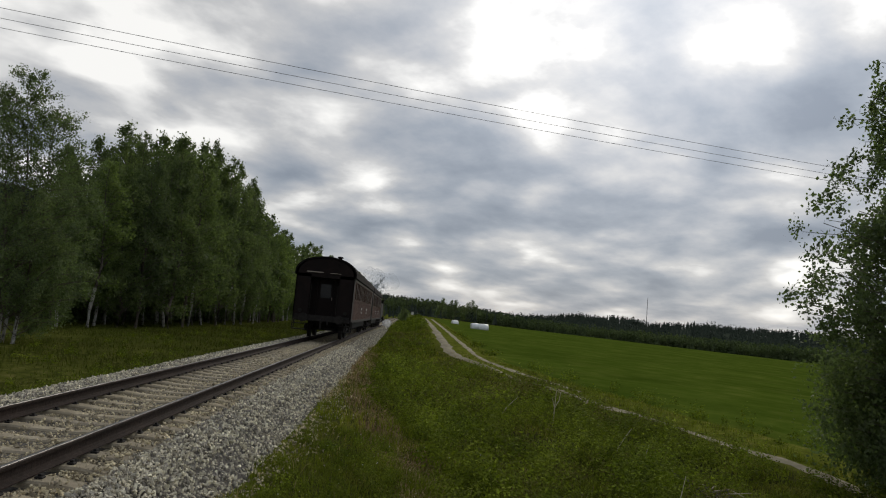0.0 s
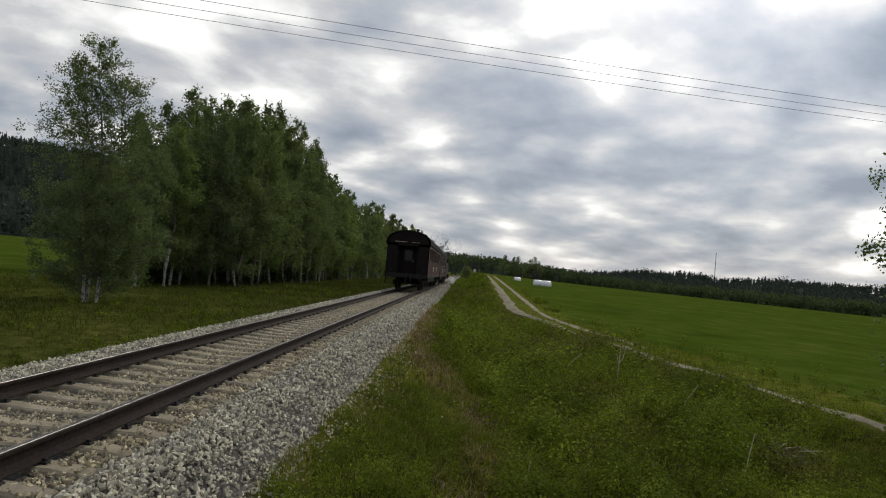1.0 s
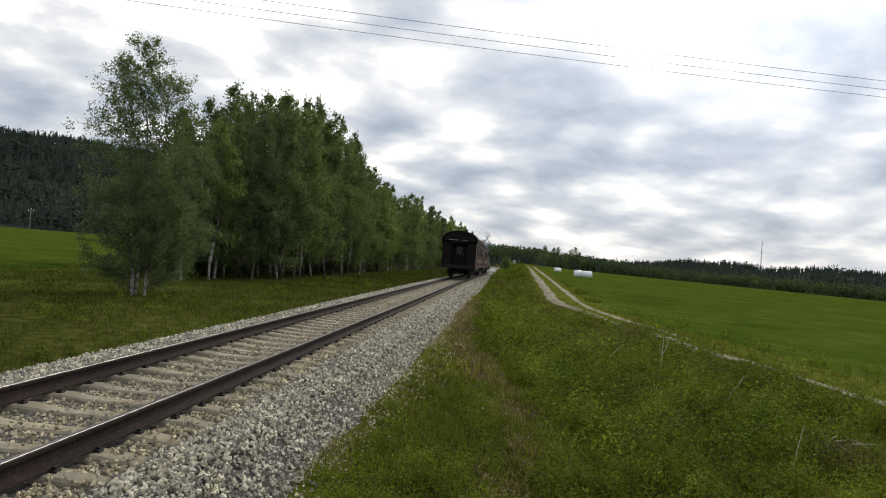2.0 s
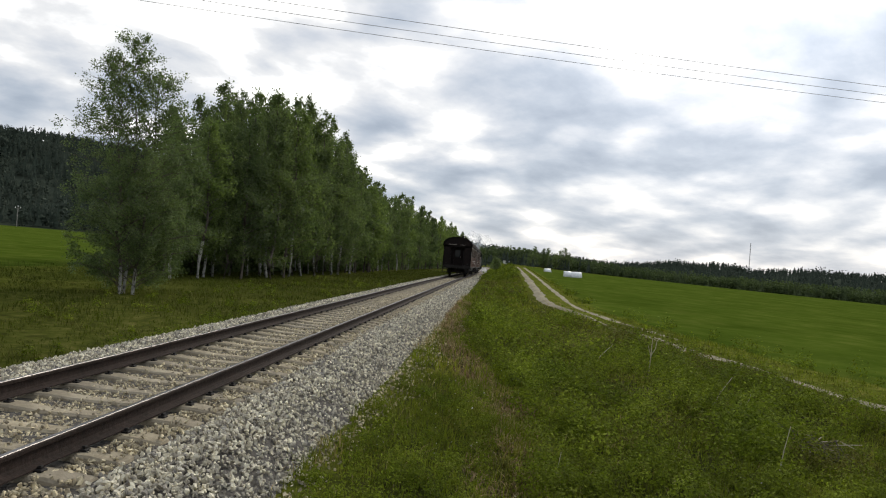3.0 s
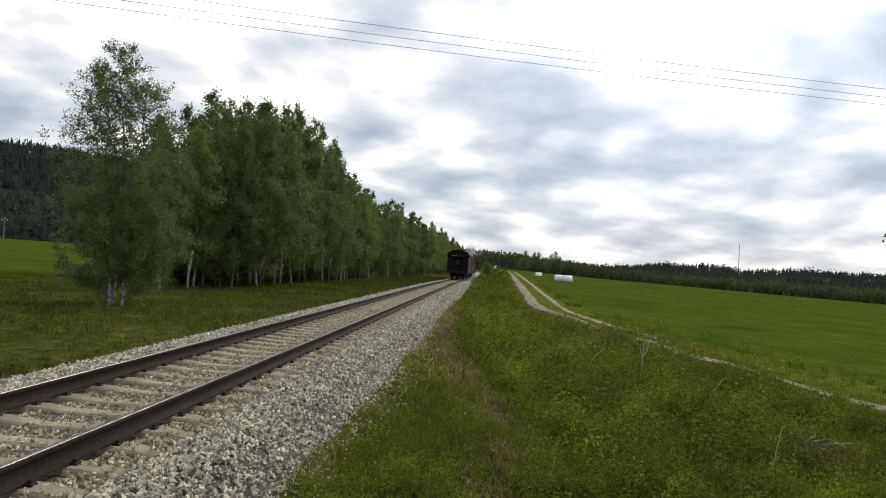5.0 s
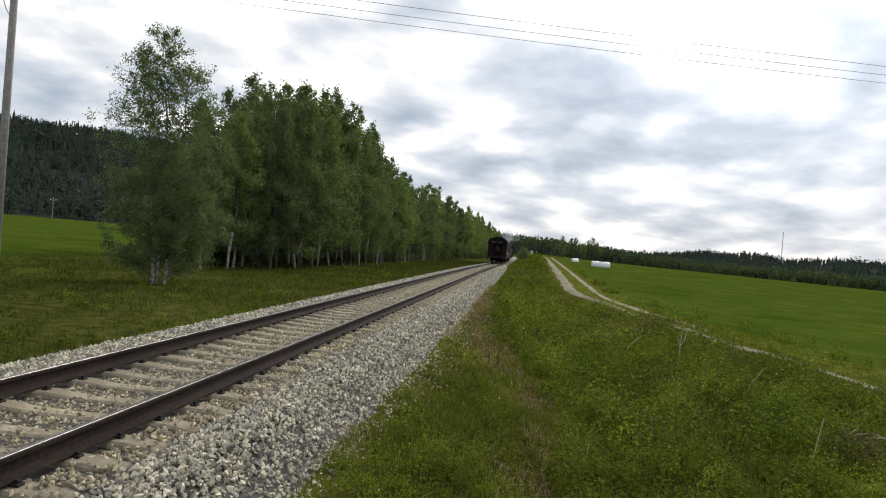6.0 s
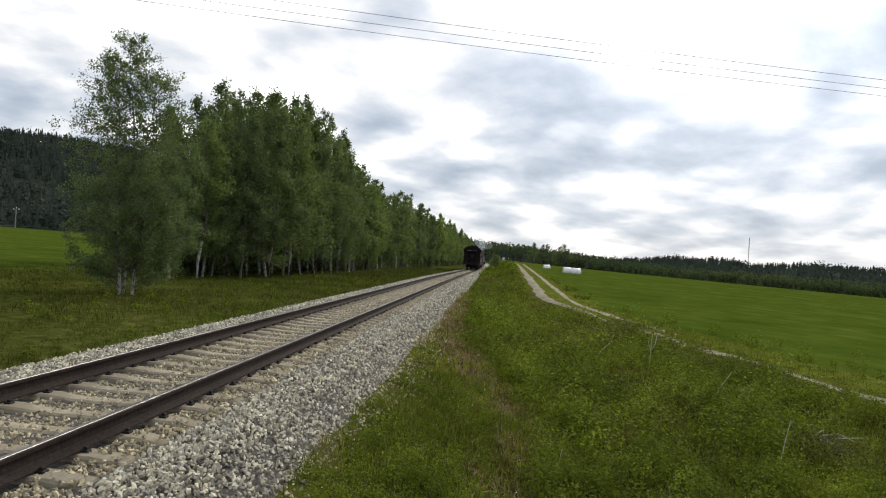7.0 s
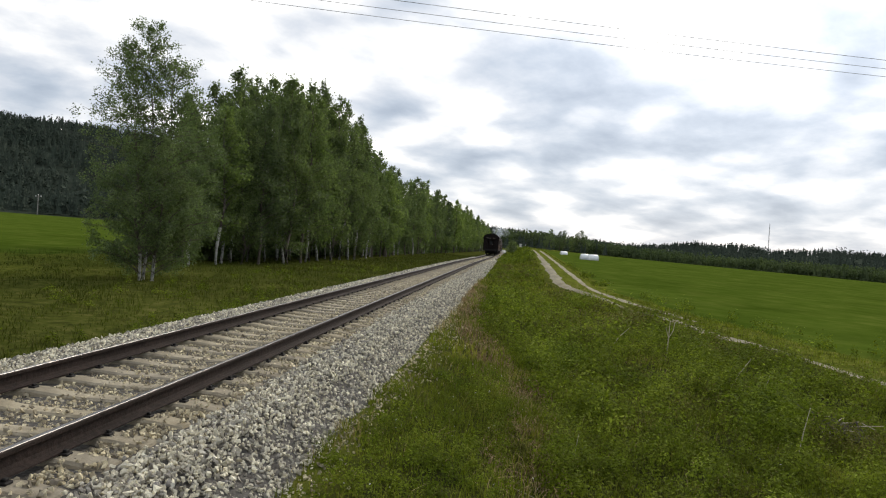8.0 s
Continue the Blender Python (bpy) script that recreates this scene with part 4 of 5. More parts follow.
def build_trees():
    rng = random.Random(8)
    # the birch at the wood's corner and the one by the road
    plant("birch_tree", tree_meshes(101, 11.1, 2.75, 0.025, 0.078, 80000, BARK, LEAF, stems=3, limb_n=330, clump=0.10, cone=True), ground_pose(-15.6, 29.2, 20), "three-stemmed white birch with an airy top at the meadow edge", "birch tree")
    plant("birch_tree", tree_meshes(102, 9.8, 3.15, 0.02, 0.08, 110000, BARK_DARK, LEAF, stems=3, limb_n=330, clump=0.09), ground_pose(10.45, 12.1, 70), "leafy dark birch with low branches beside the farm road", "birch tree")
    plant("willow_shrub", tree_meshes(103, 3.3, 2.3, 0.02, 0.08, 36000, BARK_DARK, LEAF_DARK, stems=4, limb_n=130, clump=0.2), ground_pose(9.9, 13.3, 10), "dense dark green willow shrub beside the farm road", "shrub")
    kinds = []
    for k in range(10):
        pale, near = k in (1, 4, 7), k < 6
        kinds.append(tree_meshes(200 + k, 12.0, 1.9 + 0.25 * (k % 3), 0.07 + 0.04 * (k % 3), 0.15 if near else 0.21, 8200 if near else 4600, BARK if k in (0, 2, 4, 8) else BARK_DARK, LEAF_PALE if pale else LEAF_DARK, limb_n=56 if near else 40, clump=0.24, top=0.25))
    firsts = {}

    def put(k, x, y, tall, wide=1.0):
        m = ground_pose(x, y, rng.uniform(0, 360))
        s = tall / 12.0
        lab = "tall slender deciduous tree with a bare pale lower trunk" if k in (0, 2, 4, 8) else "tall leafy deciduous tree in a dense wood"
        if k not in firsts:
            firsts[k] = plant("wood_tree", kinds[k], m, lab, "tree", "trees of the wood")
            ob = firsts[k]
        else:
            ob = copy_thing(firsts[k], m)
        ob.scale = (wide * s ** 0.5 * rng.uniform(0.9, 1.1), wide * s ** 0.5 * rng.uniform(0.9, 1.1), s)

    def want(y):
        return float(np.interp(y, [40, 47, 50, 54, 62, 76, 84, 95, 150, 210, 330], [10.8, 11.6, 11.3, 15.4, 16.0, 16.3, 13.2, 12.6, 13.5, 12.5, 11.0]))

    def edge(y):
        return float(np.interp(y, [40, 44, 50, 110, 160, 220, 330], [-20.5, -18.3, -17.2, -17.6, -15.5, -13.0, -11.0]))

    y = 42.0
    while y < 112:
        for row in range(4):
            if row > 2 and y > 80:
                continue
            k = rng.choice((0, 2, 3, 5, 2, 4)) if y < 80 else rng.choice((7, 7, 6, 8, 9, 7))
            if edge(y) - 2.1 * row < -0.5 * y:
                continue
            put(k, edge(y) - 2.1 * row + rng.uniform(-0.8, 0.8), y + rng.uniform(-1, 1), want(y) * rng.uniform(0.86, 1.04))
        y += 2.3
    while y < 330:
        for row in range(2):
            put(rng.choice((6, 7, 8, 7, 9)), edge(y) - 3.2 * row + rng.uniform(-0.9, 0.9), y + rng.uniform(-1.5, 1.5), want(y) * rng.uniform(0.85, 1.08))
        y += 4.0
    # a copse beyond the fields and a thicket beside the line
    for a, d, up in ((2.75, 350, 1.25), (3.05, 345, 1.66), (3.75, 348, 1.55), (4.1, 350, 1.60), (4.75, 352, 1.2), (5.1, 346, 1.45), (5.4, 348, 1.68), (5.75, 350, 1.35)):
        x, y = d * math.sin(radians(a)), d * math.cos(radians(a))
        put(rng.choice((3, 5)), x, y, 1.57 + d * math.tan(radians(up)) - float(height(x, y)), 1.5)
    for k in range(14):
        x, y = rng.uniform(-0.8, 1.5), rng.uniform(205, 265)
        put(7 if k % 3 else 6, x, y, rng.uniform(2.4, 4.6), 1.4)


build_trees()


def build_undergrowth():
    rng = np.random.default_rng(66)
    y = np.concatenate([rng.uniform(43, 110, 24000), rng.uniform(95, 330, 26000)])
    x = np.interp(y, [40, 44, 50, 110, 160, 220, 330], [-20.5, -18.3, -17.2, -17.6, -15.5, -13.0, -11.0]) - np.interp(y, [80, 110], [4.0, 0.6]) - np.abs(rng.normal(size=len(y))) * 2.8
    k = x > -0.56 * y
    x, y = x[k], y[k]
    z = height(x, y) + rng.uniform(0, 1, len(x)) ** 1.3 * (2.0 + 1.6 * wave(x, y, 0.8, 2))
    V, F = leaf_quads(rng, np.stack([x, y, z], 1), np.float64(0.34), 0.1, 0.8)
    tagged(new("undergrowth", mesh_from("undergrowth", V, F, LEAF_DARK)), "dense shady undergrowth deep in the wood", "undergrowth", kind="stuff")


build_undergrowth()


def far_wood(name, label, spots, seed, conifer, mat):
    """A distant wood: many small trees of ragged tiers or leaf clumps, in one mesh."""
    rng = np.random.default_rng(seed)
    V, F, n = [], [], 0
    for x, y, tall in spots:
        z = float(height(x, y)) - 0.3
        if rng.uniform() < conifer:
            for k in range(5):
                f = 0.12 + 0.17 * k
                r = tall * 0.21 * (1.05 - f) * rng.uniform(0.8, 1.2)
                a0 = rng.uniform(0, 6.28)
                ring = [(x + r * (1 if i % 2 else 0.55) * math.cos(a0 + i * 0.785), y + r * (1 if i % 2 else 0.55) * math.sin(a0 + i * 0.785), z + tall * (f + rng.uniform(-0.02, 0.02))) for i in range(8)]
                V += ring + [(x + rng.normal() * 0.1, y, z + tall * min(1.0, f + 0.34))]
                F += [(n + i, n + (i + 1) % 8, n + 8) for i in range(8)]
                n += 9
        else:
            c = rng.normal(size=(60, 3)) * np.array([0.19, 0.19, 0.23]) * tall + np.array([x, y, z + tall * 0.52])
            c[:, 2] = np.clip(c[:, 2], z + 0.05, z + tall * 1.03)
            v, f = leaf_quads(rng, c, np.float64(tall * 0.15), 0.2, 0.8)
            V += v.tolist()
            F += [tuple(int(q) + n for q in r) for r in f]
            n += len(v)
    tagged(new(name, mesh_from(name, V, F, mat)), label, "woods", kind="stuff")


def build_woods():
    rng = np.random.default_rng(55)

    def polar(a, d):
        return d * math.sin(radians(a)), d * math.cos(radians(a))

    spots = []
    for _ in range(2000):                           # across the right-hand field
        a = rng.uniform(-3, 62) if rng.uniform() < 0.35 else rng.uniform(-1, 32)
        d0 = float(np.interp(a, [-3, 3, 8, 14, 20, 30, 62], [420, 390, 340, 290, 250, 235, 220]))
        x, y = polar(a, d0 + abs(rng.normal()) * 26)
        spots.append((x, y, float(np.interp(a, [-3, 2, 5, 9, 14, 22, 30, 62], [10.0, 8.6, 7.4, 5.6, 4.6, 4.2, 4.6, 6])) * rng.uniform(0.6, 1.12)))
    far_wood("far_wood", "dark mixed wood along the far field edge", spots, 1, 0.3, BROADLEAF)
    spots = []
    for k in range(3600):                           # low wooded hills behind
        a, d = rng.uniform(-6, 45), rng.uniform(340, 640) if k % 2 else rng.uniform(640, 740)
        x, y = polar(a, d)
        spots.append((x, y, rng.uniform(4.5, 7.5) * (1.25 if rng.uniform() < 0.06 else 1.0)))
    far_wood("hill_wood", "spruce wood on a low far hill, haze mixed into its blue-green", spots, 2, 0.8, NEEDLE)
    spots = []
    for k in range(4200):                           # steep hill beyond the left-hand field
        a = rng.uniform(-50, -22) if k % 4 else rng.uniform(-70, -14)
        d = rng.uniform(315, 620) if k % 3 else rng.uniform(620, 720)
        x, y = polar(a, d)
        spots.append((x, y, rng.uniform(6.5, 9.5) * (1.35 if rng.uniform() < 0.05 else 1.0)))
    far_wood("ridge_wood", "dark spruce wood covering a steep hillside", spots, 3, 0.75, NEEDLE)


build_woods()


# ---- wires and small things ----
def build_power_line():
    d = Vector((math.sin(radians(77)), math.cos(radians(77)), 0))
    n = Vector((-d.y, d.x, 0))
    foot = Vector((-5.06, 21.9, 0))
    top = 9.0
    spots = [foot - d * 77, foot - d * 10.78, foot + d * 50, foot + d * 112]
    for p in spots:
        z = float(height(p.x, p.y))
        root = new("utility_pole")
        root.location = (p.x, p.y, z)
        tagged(root, "weathered grey wooden power pole with a crossarm", "utility pole", "poles of the power line")
        part("pole", rods(((0, 0, -0.4), (0, 0, top - z + 0.25), 0.13, 0.095), n=14), TIMBER, root, smooth=True)
        arm = bmesh.new()
        box(arm, -1.05, 1.05, -0.05, 0.05, top - z - 0.30, top - z - 0.19, bevel=0.01)
        part("crossarm", arm, TIMBER, root, "grey timber crossarm", pose(0, -0.14, 0, 0, 0, math.degrees(math.atan2(n.y, n.x))))
        for o in (-0.9, 0.0, 0.9):
            ins = rods(((0, 0, -0.18), (0, 0, -0.05), 0.018), ((0, 0, -0.07), (0, 0, -0.02), 0.05, 0.06), ((0, 0, -0.02), (0, 0, 0.03), 0.045, 0.03), n=10)
            q = n * o
            part("insulator", ins, WHITE, root, "pale porcelain insulator", pose(q.x, q.y - 0.14, top - z))
        jump = []
        for i in range(9):
            f = i / 8
            jump.append((Vector((-0.45 + 0.4 * f, -0.1, top - z - 0.2 - 1.3 * f - 0.25 * math.sin(f * 3.1))), 0.012))
        v, f = tubes([jump], 5)
        part("jumper_wire", mesh_from("jumper_wire", v, f, WIRE), None, root, "thin drooping jumper wire")
    for o in (-0.9, 0.0, 0.9):
        path = []
        for a, b in zip(spots, spots[1:]):
            span = (b - a).length
            for i in range(24):
                f = i / 24
                path.append((a + (b - a) * f + n * o + Vector((0, -0.14, top - 4 * f * (1 - f) * 0.00012 * span * span)), 0.008))
        v, f = tubes([path], 5)
        tagged(new("power_wire", mesh_from("power_wire", v, f, WIRE)), "thin dark overhead wire slung between poles", "wire", "wires of the power line")


build_power_line()


def bale_mesh(seed):
    bm = bmesh.new()
    bmesh.ops.create_cone(bm, cap_ends=True, segments=20, radius1=0.66, radius2=0.66, depth=1.3, matrix=Matrix.Rotation(radians(90), 4, "Y") @ Matrix.Identity(4))
    bmesh.ops.bevel(bm, geom=[e for e in bm.edges if len(e.link_faces) == 2 and any(len(f.verts) > 4 for f in e.link_faces)], offset=0.12, segments=3, affect="EDGES", profile=0.5)
    for v in bm.verts:
        v.co += Vector(v.co).normalized() * 0.03 * noise.noise(v.co * 2.5 + Vector((seed, 0, 0)))
        if v.co.z < -0.55:
            v.co.z = -0.55 - (v.co.z + 0.55) * -0.2
    me = bpy.data.meshes.new("round_bale")
    bm.to_mesh(me)
    bm.free()
    me.materials.append(WRAP)
    me.polygons.foreach_set("use_smooth", np.ones(len(me.polygons), dtype=bool))
    return me


def build_bales():
    me = [bale_mesh(k) for k in range(3)]
    rows = [(11.95, 118.6, 5), (13.2, 118.3, -4), (13.7, 119.9, 8), (10.4, 143.6, 12)]
    for k, (x, y, turn) in enumerate(rows):
        ob = new("hay_bale", me[k % 3])
        ob.matrix_basis = pose(x, y, float(height(x, y)) + (0.26 if k < 3 else 0.0), 0, 0, turn)
        tagged(ob, "round hay bale wrapped in white plastic on the field", "hay bale", "wrapped bales on the field")


build_bales()


def build_far_things():
    # slender mast on the hill
    root = new("radio_mast")
    x, y = 900 * math.sin(radians(19.05)), 900 * math.cos(radians(19.05))
    z = float(height(x, y))
    root.location = (x, y, z)
    tagged(root, "slender grey lattice radio mast above the far wood", "mast")
    bm = bmesh.new()
    for a in range(3):
        c, s = math.cos(a * 2.094), math.sin(a * 2.094)
        rod(bm, (0.55 * c, 0.55 * s, 0), (0.28 * c, 0.28 * s, 40.0), 0.13, 0.1, 6)
    part("tower", bm, WIRE, root)
    bm = bmesh.new()
    for k in range(20):
        for a in range(3):
            r0, r1 = 0.55 - 0.27 * k / 20, 0.55 - 0.27 * (k + 1) / 20
            rod(bm, (r0 * math.cos(a * 2.094), r0 * math.sin(a * 2.094), 2 * k), (r1 * math.cos((a + 1) * 2.094), r1 * math.sin((a + 1) * 2.094), 2 * k + 2), 0.05, None, 4)
    part("bracing", bm, WIRE, root)
    # white hut by the line
    root = new("white_hut")
    x, y = 5.4, 372.0
    root.location = (x, y, float(height(x, y)) + 0.02)
    root.scale = (1.35, 1.35, 1.5)
    tagged(root, "small white-walled hut with a dark roof near the wood", "hut")
    part("wall", boxes((-1.2, 1.2, -0.9, 0.9, 0, 1.15)), WHITE, root)
    bm = bmesh.new()
    vs = [bm.verts.new(p) for p in ((-1.5, -1.1, 1.14), (1.5, -1.1, 1.14), (1.5, 1.1, 1.14), (-1.5, 1.1, 1.14), (-1.5, 0, 1.5), (1.5, 0, 1.5))]
    for f in ((0, 1, 5, 4), (2, 3, 4, 5), (0, 4, 3), (1, 2, 5), (3, 2, 1, 0)):
        bm.faces.new([vs[i] for i in f])
    part("roof", bm, ROOF, root, "dark felt roof")
    part("door", boxes((0.3, 0.9, -0.93, -0.89, 0.05, 1.05)), IRON, root)
    # a pole at the edge of the far meadow
    root = new("utility_pole")
    a = radians(-35.4)
    x, y = 296 * math.sin(a), 296 * math.cos(a)
    root.location = (x, y, float(height(x, y)) - 0.2)
    tagged(root, "distant wooden power pole with pale insulators before the hill", "utility pole")
    part("pole", rods(((0, 0, 0), (0, 0, 7.4), 0.16, 0.13)), TIMBER, root)
    part("crossarm", boxes((-1.1, 1.1, -0.07, 0.07, 6.7, 6.85)), TIMBER, root)
    for o in (-1.0, 0.0, 1.0):
        part("insulator", rods(((o, 0, 6.9 if o else 7.4), (o, 0, 7.3 if o else 7.75), 0.16, 0.12)), WHITE, root, "pale porcelain insulator")


build_far_things()


def stem(x, y, dx, dy, tall, r=0.009, fork=False):
    z = float(height(x, y))
    a = Vector((x, y, z - 0.05))
    b = a + Vector((dx * 0.45, dy * 0.45, tall * 0.55))
    c = a + Vector((dx, dy, tall))
    paths = [[(a, r), (b, r * 0.85), (c, r * 0.45)]]
    if fork:
        paths.append([(b, r * 0.7), (b + Vector((0.1, 0, tall * 0.2)), r * 0.6), (b + Vector((0.13, 0.03, tall * 0.42)), r * 0.35)])
        paths.append([(b, r * 0.6), (b + Vector((-0.07, 0.02, tall * 0.26)), r * 0.35)])
    v, f = tubes(paths, 5)
    tagged(new("dry_stem", mesh_from("dry_stem", v, f, STRAW, smooth=True)), "bleached dead plant stem standing in the weeds", "dead stem", "dead stems on the bank")


def build_stems():
    stem(3.9, 17.6, 0.03, 0.0, 0.95, 0.016, True)
    stem(2.65, 18.4, 0.5, 0.1, 0.6, 0.015)
    stem(4.35, 14.2, 0.42, 0.1, 0.72, 0.012)
    stem(3.95, 9.8, 0.16, 0.1, 0.7, 0.009)
    stem(2.0, 6.2, 0.03, 0.1, 0.5, 0.006)
    stem(0.62, 7.3, -0.5, 0.05, 0.2, 0.006)
    stem(0.9, 8.6, 0.05, 0.0, 0.4, 0.006)
    stem(4.7, 13.4, 0.12, 0.0, 0.6, 0.008)
    rng = np.random.default_rng(9)
    paths = []
    for k in range(60):
        x, y = 5.1 + rng.normal() * 0.17, 11.5 + rng.normal() * 0.17
        z = float(height(x, y)) + rng.uniform(0.02, 0.3)
        a = rng.uniform(0, 6.28)
        L = rng.uniform(0.2, 0.5)
        paths.append([((x, y, z), 0.009), ((x + L * 0.5 * math.cos(a), y + L * 0.5 * math.sin(a), z + rng.uniform(-0.04, 0.12)), 0.008), ((x + L * math.cos(a), y + L * math.sin(a), z + rng.uniform(-0.12, 0.1)), 0.004)])
    root = new("brush_pile")
    root.location = (5.1, 11.5, float(height(5.1, 11.5)))
    tagged(root, "small heap of grey cut twigs in the weeds", "brush pile")
    for q in paths:
        v, f = tubes([[(Vector(p) - Vector((5.1, 11.5, float(height(5.1, 11.5)))), r) for p, r in q]], 5)
        part("twig", mesh_from("twig", v, f, STRAW if rng.uniform() < 0.12 else BARK_DARK), None, root)


build_stems()


# ---- train ----
SPEED, REAR = 12.6, 35.6
MOVING, TURNING = [], []


def arc_roof(half, eave, crown, n=14):
    return [(half * math.sin(a), eave + (crown - eave) * (math.cos(a) ** 0.8 if math.cos(a) > 0 else 0)) for a in [math.pi / 2 * (-1 + 2 * i / n) for i in range(n + 1)]]


def wheelset(r, gauge=1.524):
    bm = bmesh.new()
    rod(bm, (-gauge / 2 - 0.2, 0, 0), (gauge / 2 + 0.2, 0, 0), 0.07, None, 10)
    for s in (-1, 1):
        rod(bm, (s * gauge / 2, 0, 0), (s * (gauge / 2 + 0.13), 0, 0), r, r, 22)
        rod(bm, (s * (gauge / 2 - 0.03), 0, 0), (s * gauge / 2, 0, 0), r + 0.03, r + 0.03, 22)
        for k in range(8):
            a = k * math.pi / 4
            box(bm, s * (gauge / 2 + 0.13) - 0.02, s * (gauge / 2 + 0.13) + 0.02, 0.55 * r * math.cos(a) - 0.05, 0.55 * r * math.cos(a) + 0.05, 0.55 * r * math.sin(a) - 0.05, 0.55 * r * math.sin(a) + 0.05)
    me = bpy.data.meshes.new("wheelset")
    bm.to_mesh(me)
    bm.free()
    me.materials.append(IRON)
    return me


def bogie(parent, y, wheel_me, r=0.46, base=2.2):
    fr = boxes((-1.02, -0.9, y - base / 2 - 0.5, y + base / 2 + 0.5, 0.42, 0.68), (0.9, 1.02, y - base / 2 - 0.5, y + base / 2 + 0.5, 0.42, 0.68), (-0.95, 0.95, y - 0.25, y + 0.25, 0.5, 0.85), (-1.1, -0.88, y - base / 2 - 0.16, y - base / 2 + 0.16, 0.3, 0.62), (-1.1, -0.88, y + base / 2 - 0.16, y + base / 2 + 0.16, 0.3, 0.62), (0.88, 1.1, y - base / 2 - 0.16, y - base / 2 + 0.16, 0.3, 0.62), (0.88, 1.1, y + base / 2 - 0.16, y + base / 2 + 0.16, 0.3, 0.62), bevel=0.02)
    b = part("bogie", fr, IRON, parent, "black iron bogie frame")
    for o in (-base / 2, base / 2):
        w = part("wheelset", wheel_me, None, b)
        TURNING.append((w, (0, y + o, r), r))


def build_coach(offset, last):
    L, half = 21.2, 1.45
    root = new("railway_coach")
    tagged(root, "old maroon wooden passenger coach with a sooty arched roof", "railway coach", "coaches of the train")
    MOVING.append((root, offset, 0.0))
    y0, y1 = 0.75, L - 0.75
    # body shell: lower panel, window band with openings, letterboard
    n_win = 15
    pitch = (y1 - y0 - 1.6) / n_win
    wall = bmesh.new()
    for s in (-1, 1):
        x0, x1 = sorted((s * half, s * (half - 0.09)))
        box(wall, x0, x1, y0, y1, 1.05, 2.12)
        box(wall, x0, x1, y0, y1, 3.0, 3.22)
        edge = y0
        for k in range(n_win + 1):
            nxt = y0 + 0.8 + pitch * k - 0.16 if k == 0 else y0 + 0.8 + pitch * k + (pitch * 0 + 0.0) - 0.16
            end = nxt if k < n_win else y1
            box(wall, x0, x1, edge, end, 2.12, 3.0)
            edge = nxt + pitch - 0.34 + 0.0
    part("body", wall, MAROON, root)
    part("floor", boxes((-half, half, 0.1, L - 0.1, 0.92, 1.05)), IRON, root)
    strip = bpy.data.meshes.new("board_strip")
    bm = boxes((-0.004, 0.004, 0, 0.035, 1.08, 2.04))
    bm.to_mesh(strip)
    bm.free()
    strip.materials.append(MAROON)
    for s in (-1, 1):
        for k in range(46):
            part("board_strip", strip, None, root, at=pose(s * half, y0 + 0.3 + 0.42 * k, 0))
    for s in (-1, 1):
        # the letterboard's sky reflection, painted as a pale strip
        part("beading", boxes((s * half - 0.02, s * half + 0.02, y0, y1, 3.04, 3.16)), PALE_SHEEN, root, "pale strip painted as the letterboard's sky reflection")
        part("waist_rail", boxes((s * half - 0.022, s * half + 0.022, y0, y1, 2.06, 2.12)), MAROON, root)
        for k in range(n_win):
            a = y0 + 0.8 + pitch * k - 0.16
            w = boxes((s * (half - 0.06) - 0.012, s * (half - 0.06) + 0.012, a, a + pitch - 0.34, 2.12, 3.0))
            win = part("window", w, GLASS, root, "dark reflecting side window")
            # window frames, paled by the sky reflection put into their colour
            for e in (a - 0.05, a + pitch - 0.34):
                part("frame", boxes((s * half - 0.03, s * half + 0.003, e, e + 0.05, 2.12, 3.02)), PALE_SHEEN, win)
        for q in (0.36, 0.62):
            m = L * q
            part("sign_plate", boxes((s * half - 0.02, s * half + 0.028, m, m + 0.5, 1.62, 1.74), (s * half - 0.02, s * half + 0.028, m + 0.05, m + 0.35, 1.42, 1.5)), WHITE, root, "small white painted marks")
    # roof with overhanging ends
    prof = arc_roof(half + 0.1, 3.18, 4.12)
    prof += [(x * 0.97, z - 0.07) for x, z in reversed(prof)]
    v, f = extrude_y(prof, [0.0, 0.05, L - 0.05, L], close=True)
    part("roof", mesh_from("roof", v, f, ROOF), None, root)
    for k in range(5):
        vent = rods(((0.35 * (-1) ** k, 3 + 3.7 * k, 4.0), (0.35 * (-1) ** k, 3 + 3.7 * k, 4.32), 0.1, 0.1), ((0.35 * (-1) ** k, 3 + 3.7 * k, 4.3), (0.35 * (-1) ** k, 3 + 3.7 * k, 4.38), 0.17, 0.12), n=12)
        part("roof_vent", vent, ROOF, root)
    for end in (0, 1):
        def Y(a, b):
            return (a, b) if not end else (L - b, L - a)
        # recessed end wall with door, corner panels and canopy fascia
        wall = boxes((-half, -0.42, *Y(0.75, 0.83), 1.05, 3.3), (0.42, half, *Y(0.75, 0.83), 1.05, 3.3), (-0.42, 0.42, *Y(0.75, 0.83), 2.98, 3.3))
        part("end_wall", wall, ENDPAINT, root)
        prof = [(x * 0.96, z - 0.06) for x, z in arc_roof(half, 3.2, 4.1)] + [(half * 0.96, 3.05), (-half * 0.96, 3.05)]
        v, f = extrude_y(prof, [*Y(0.06, 0.11)], close=True)
        part("fascia", mesh_from("fascia", v, f, ENDPAINT), None, root)
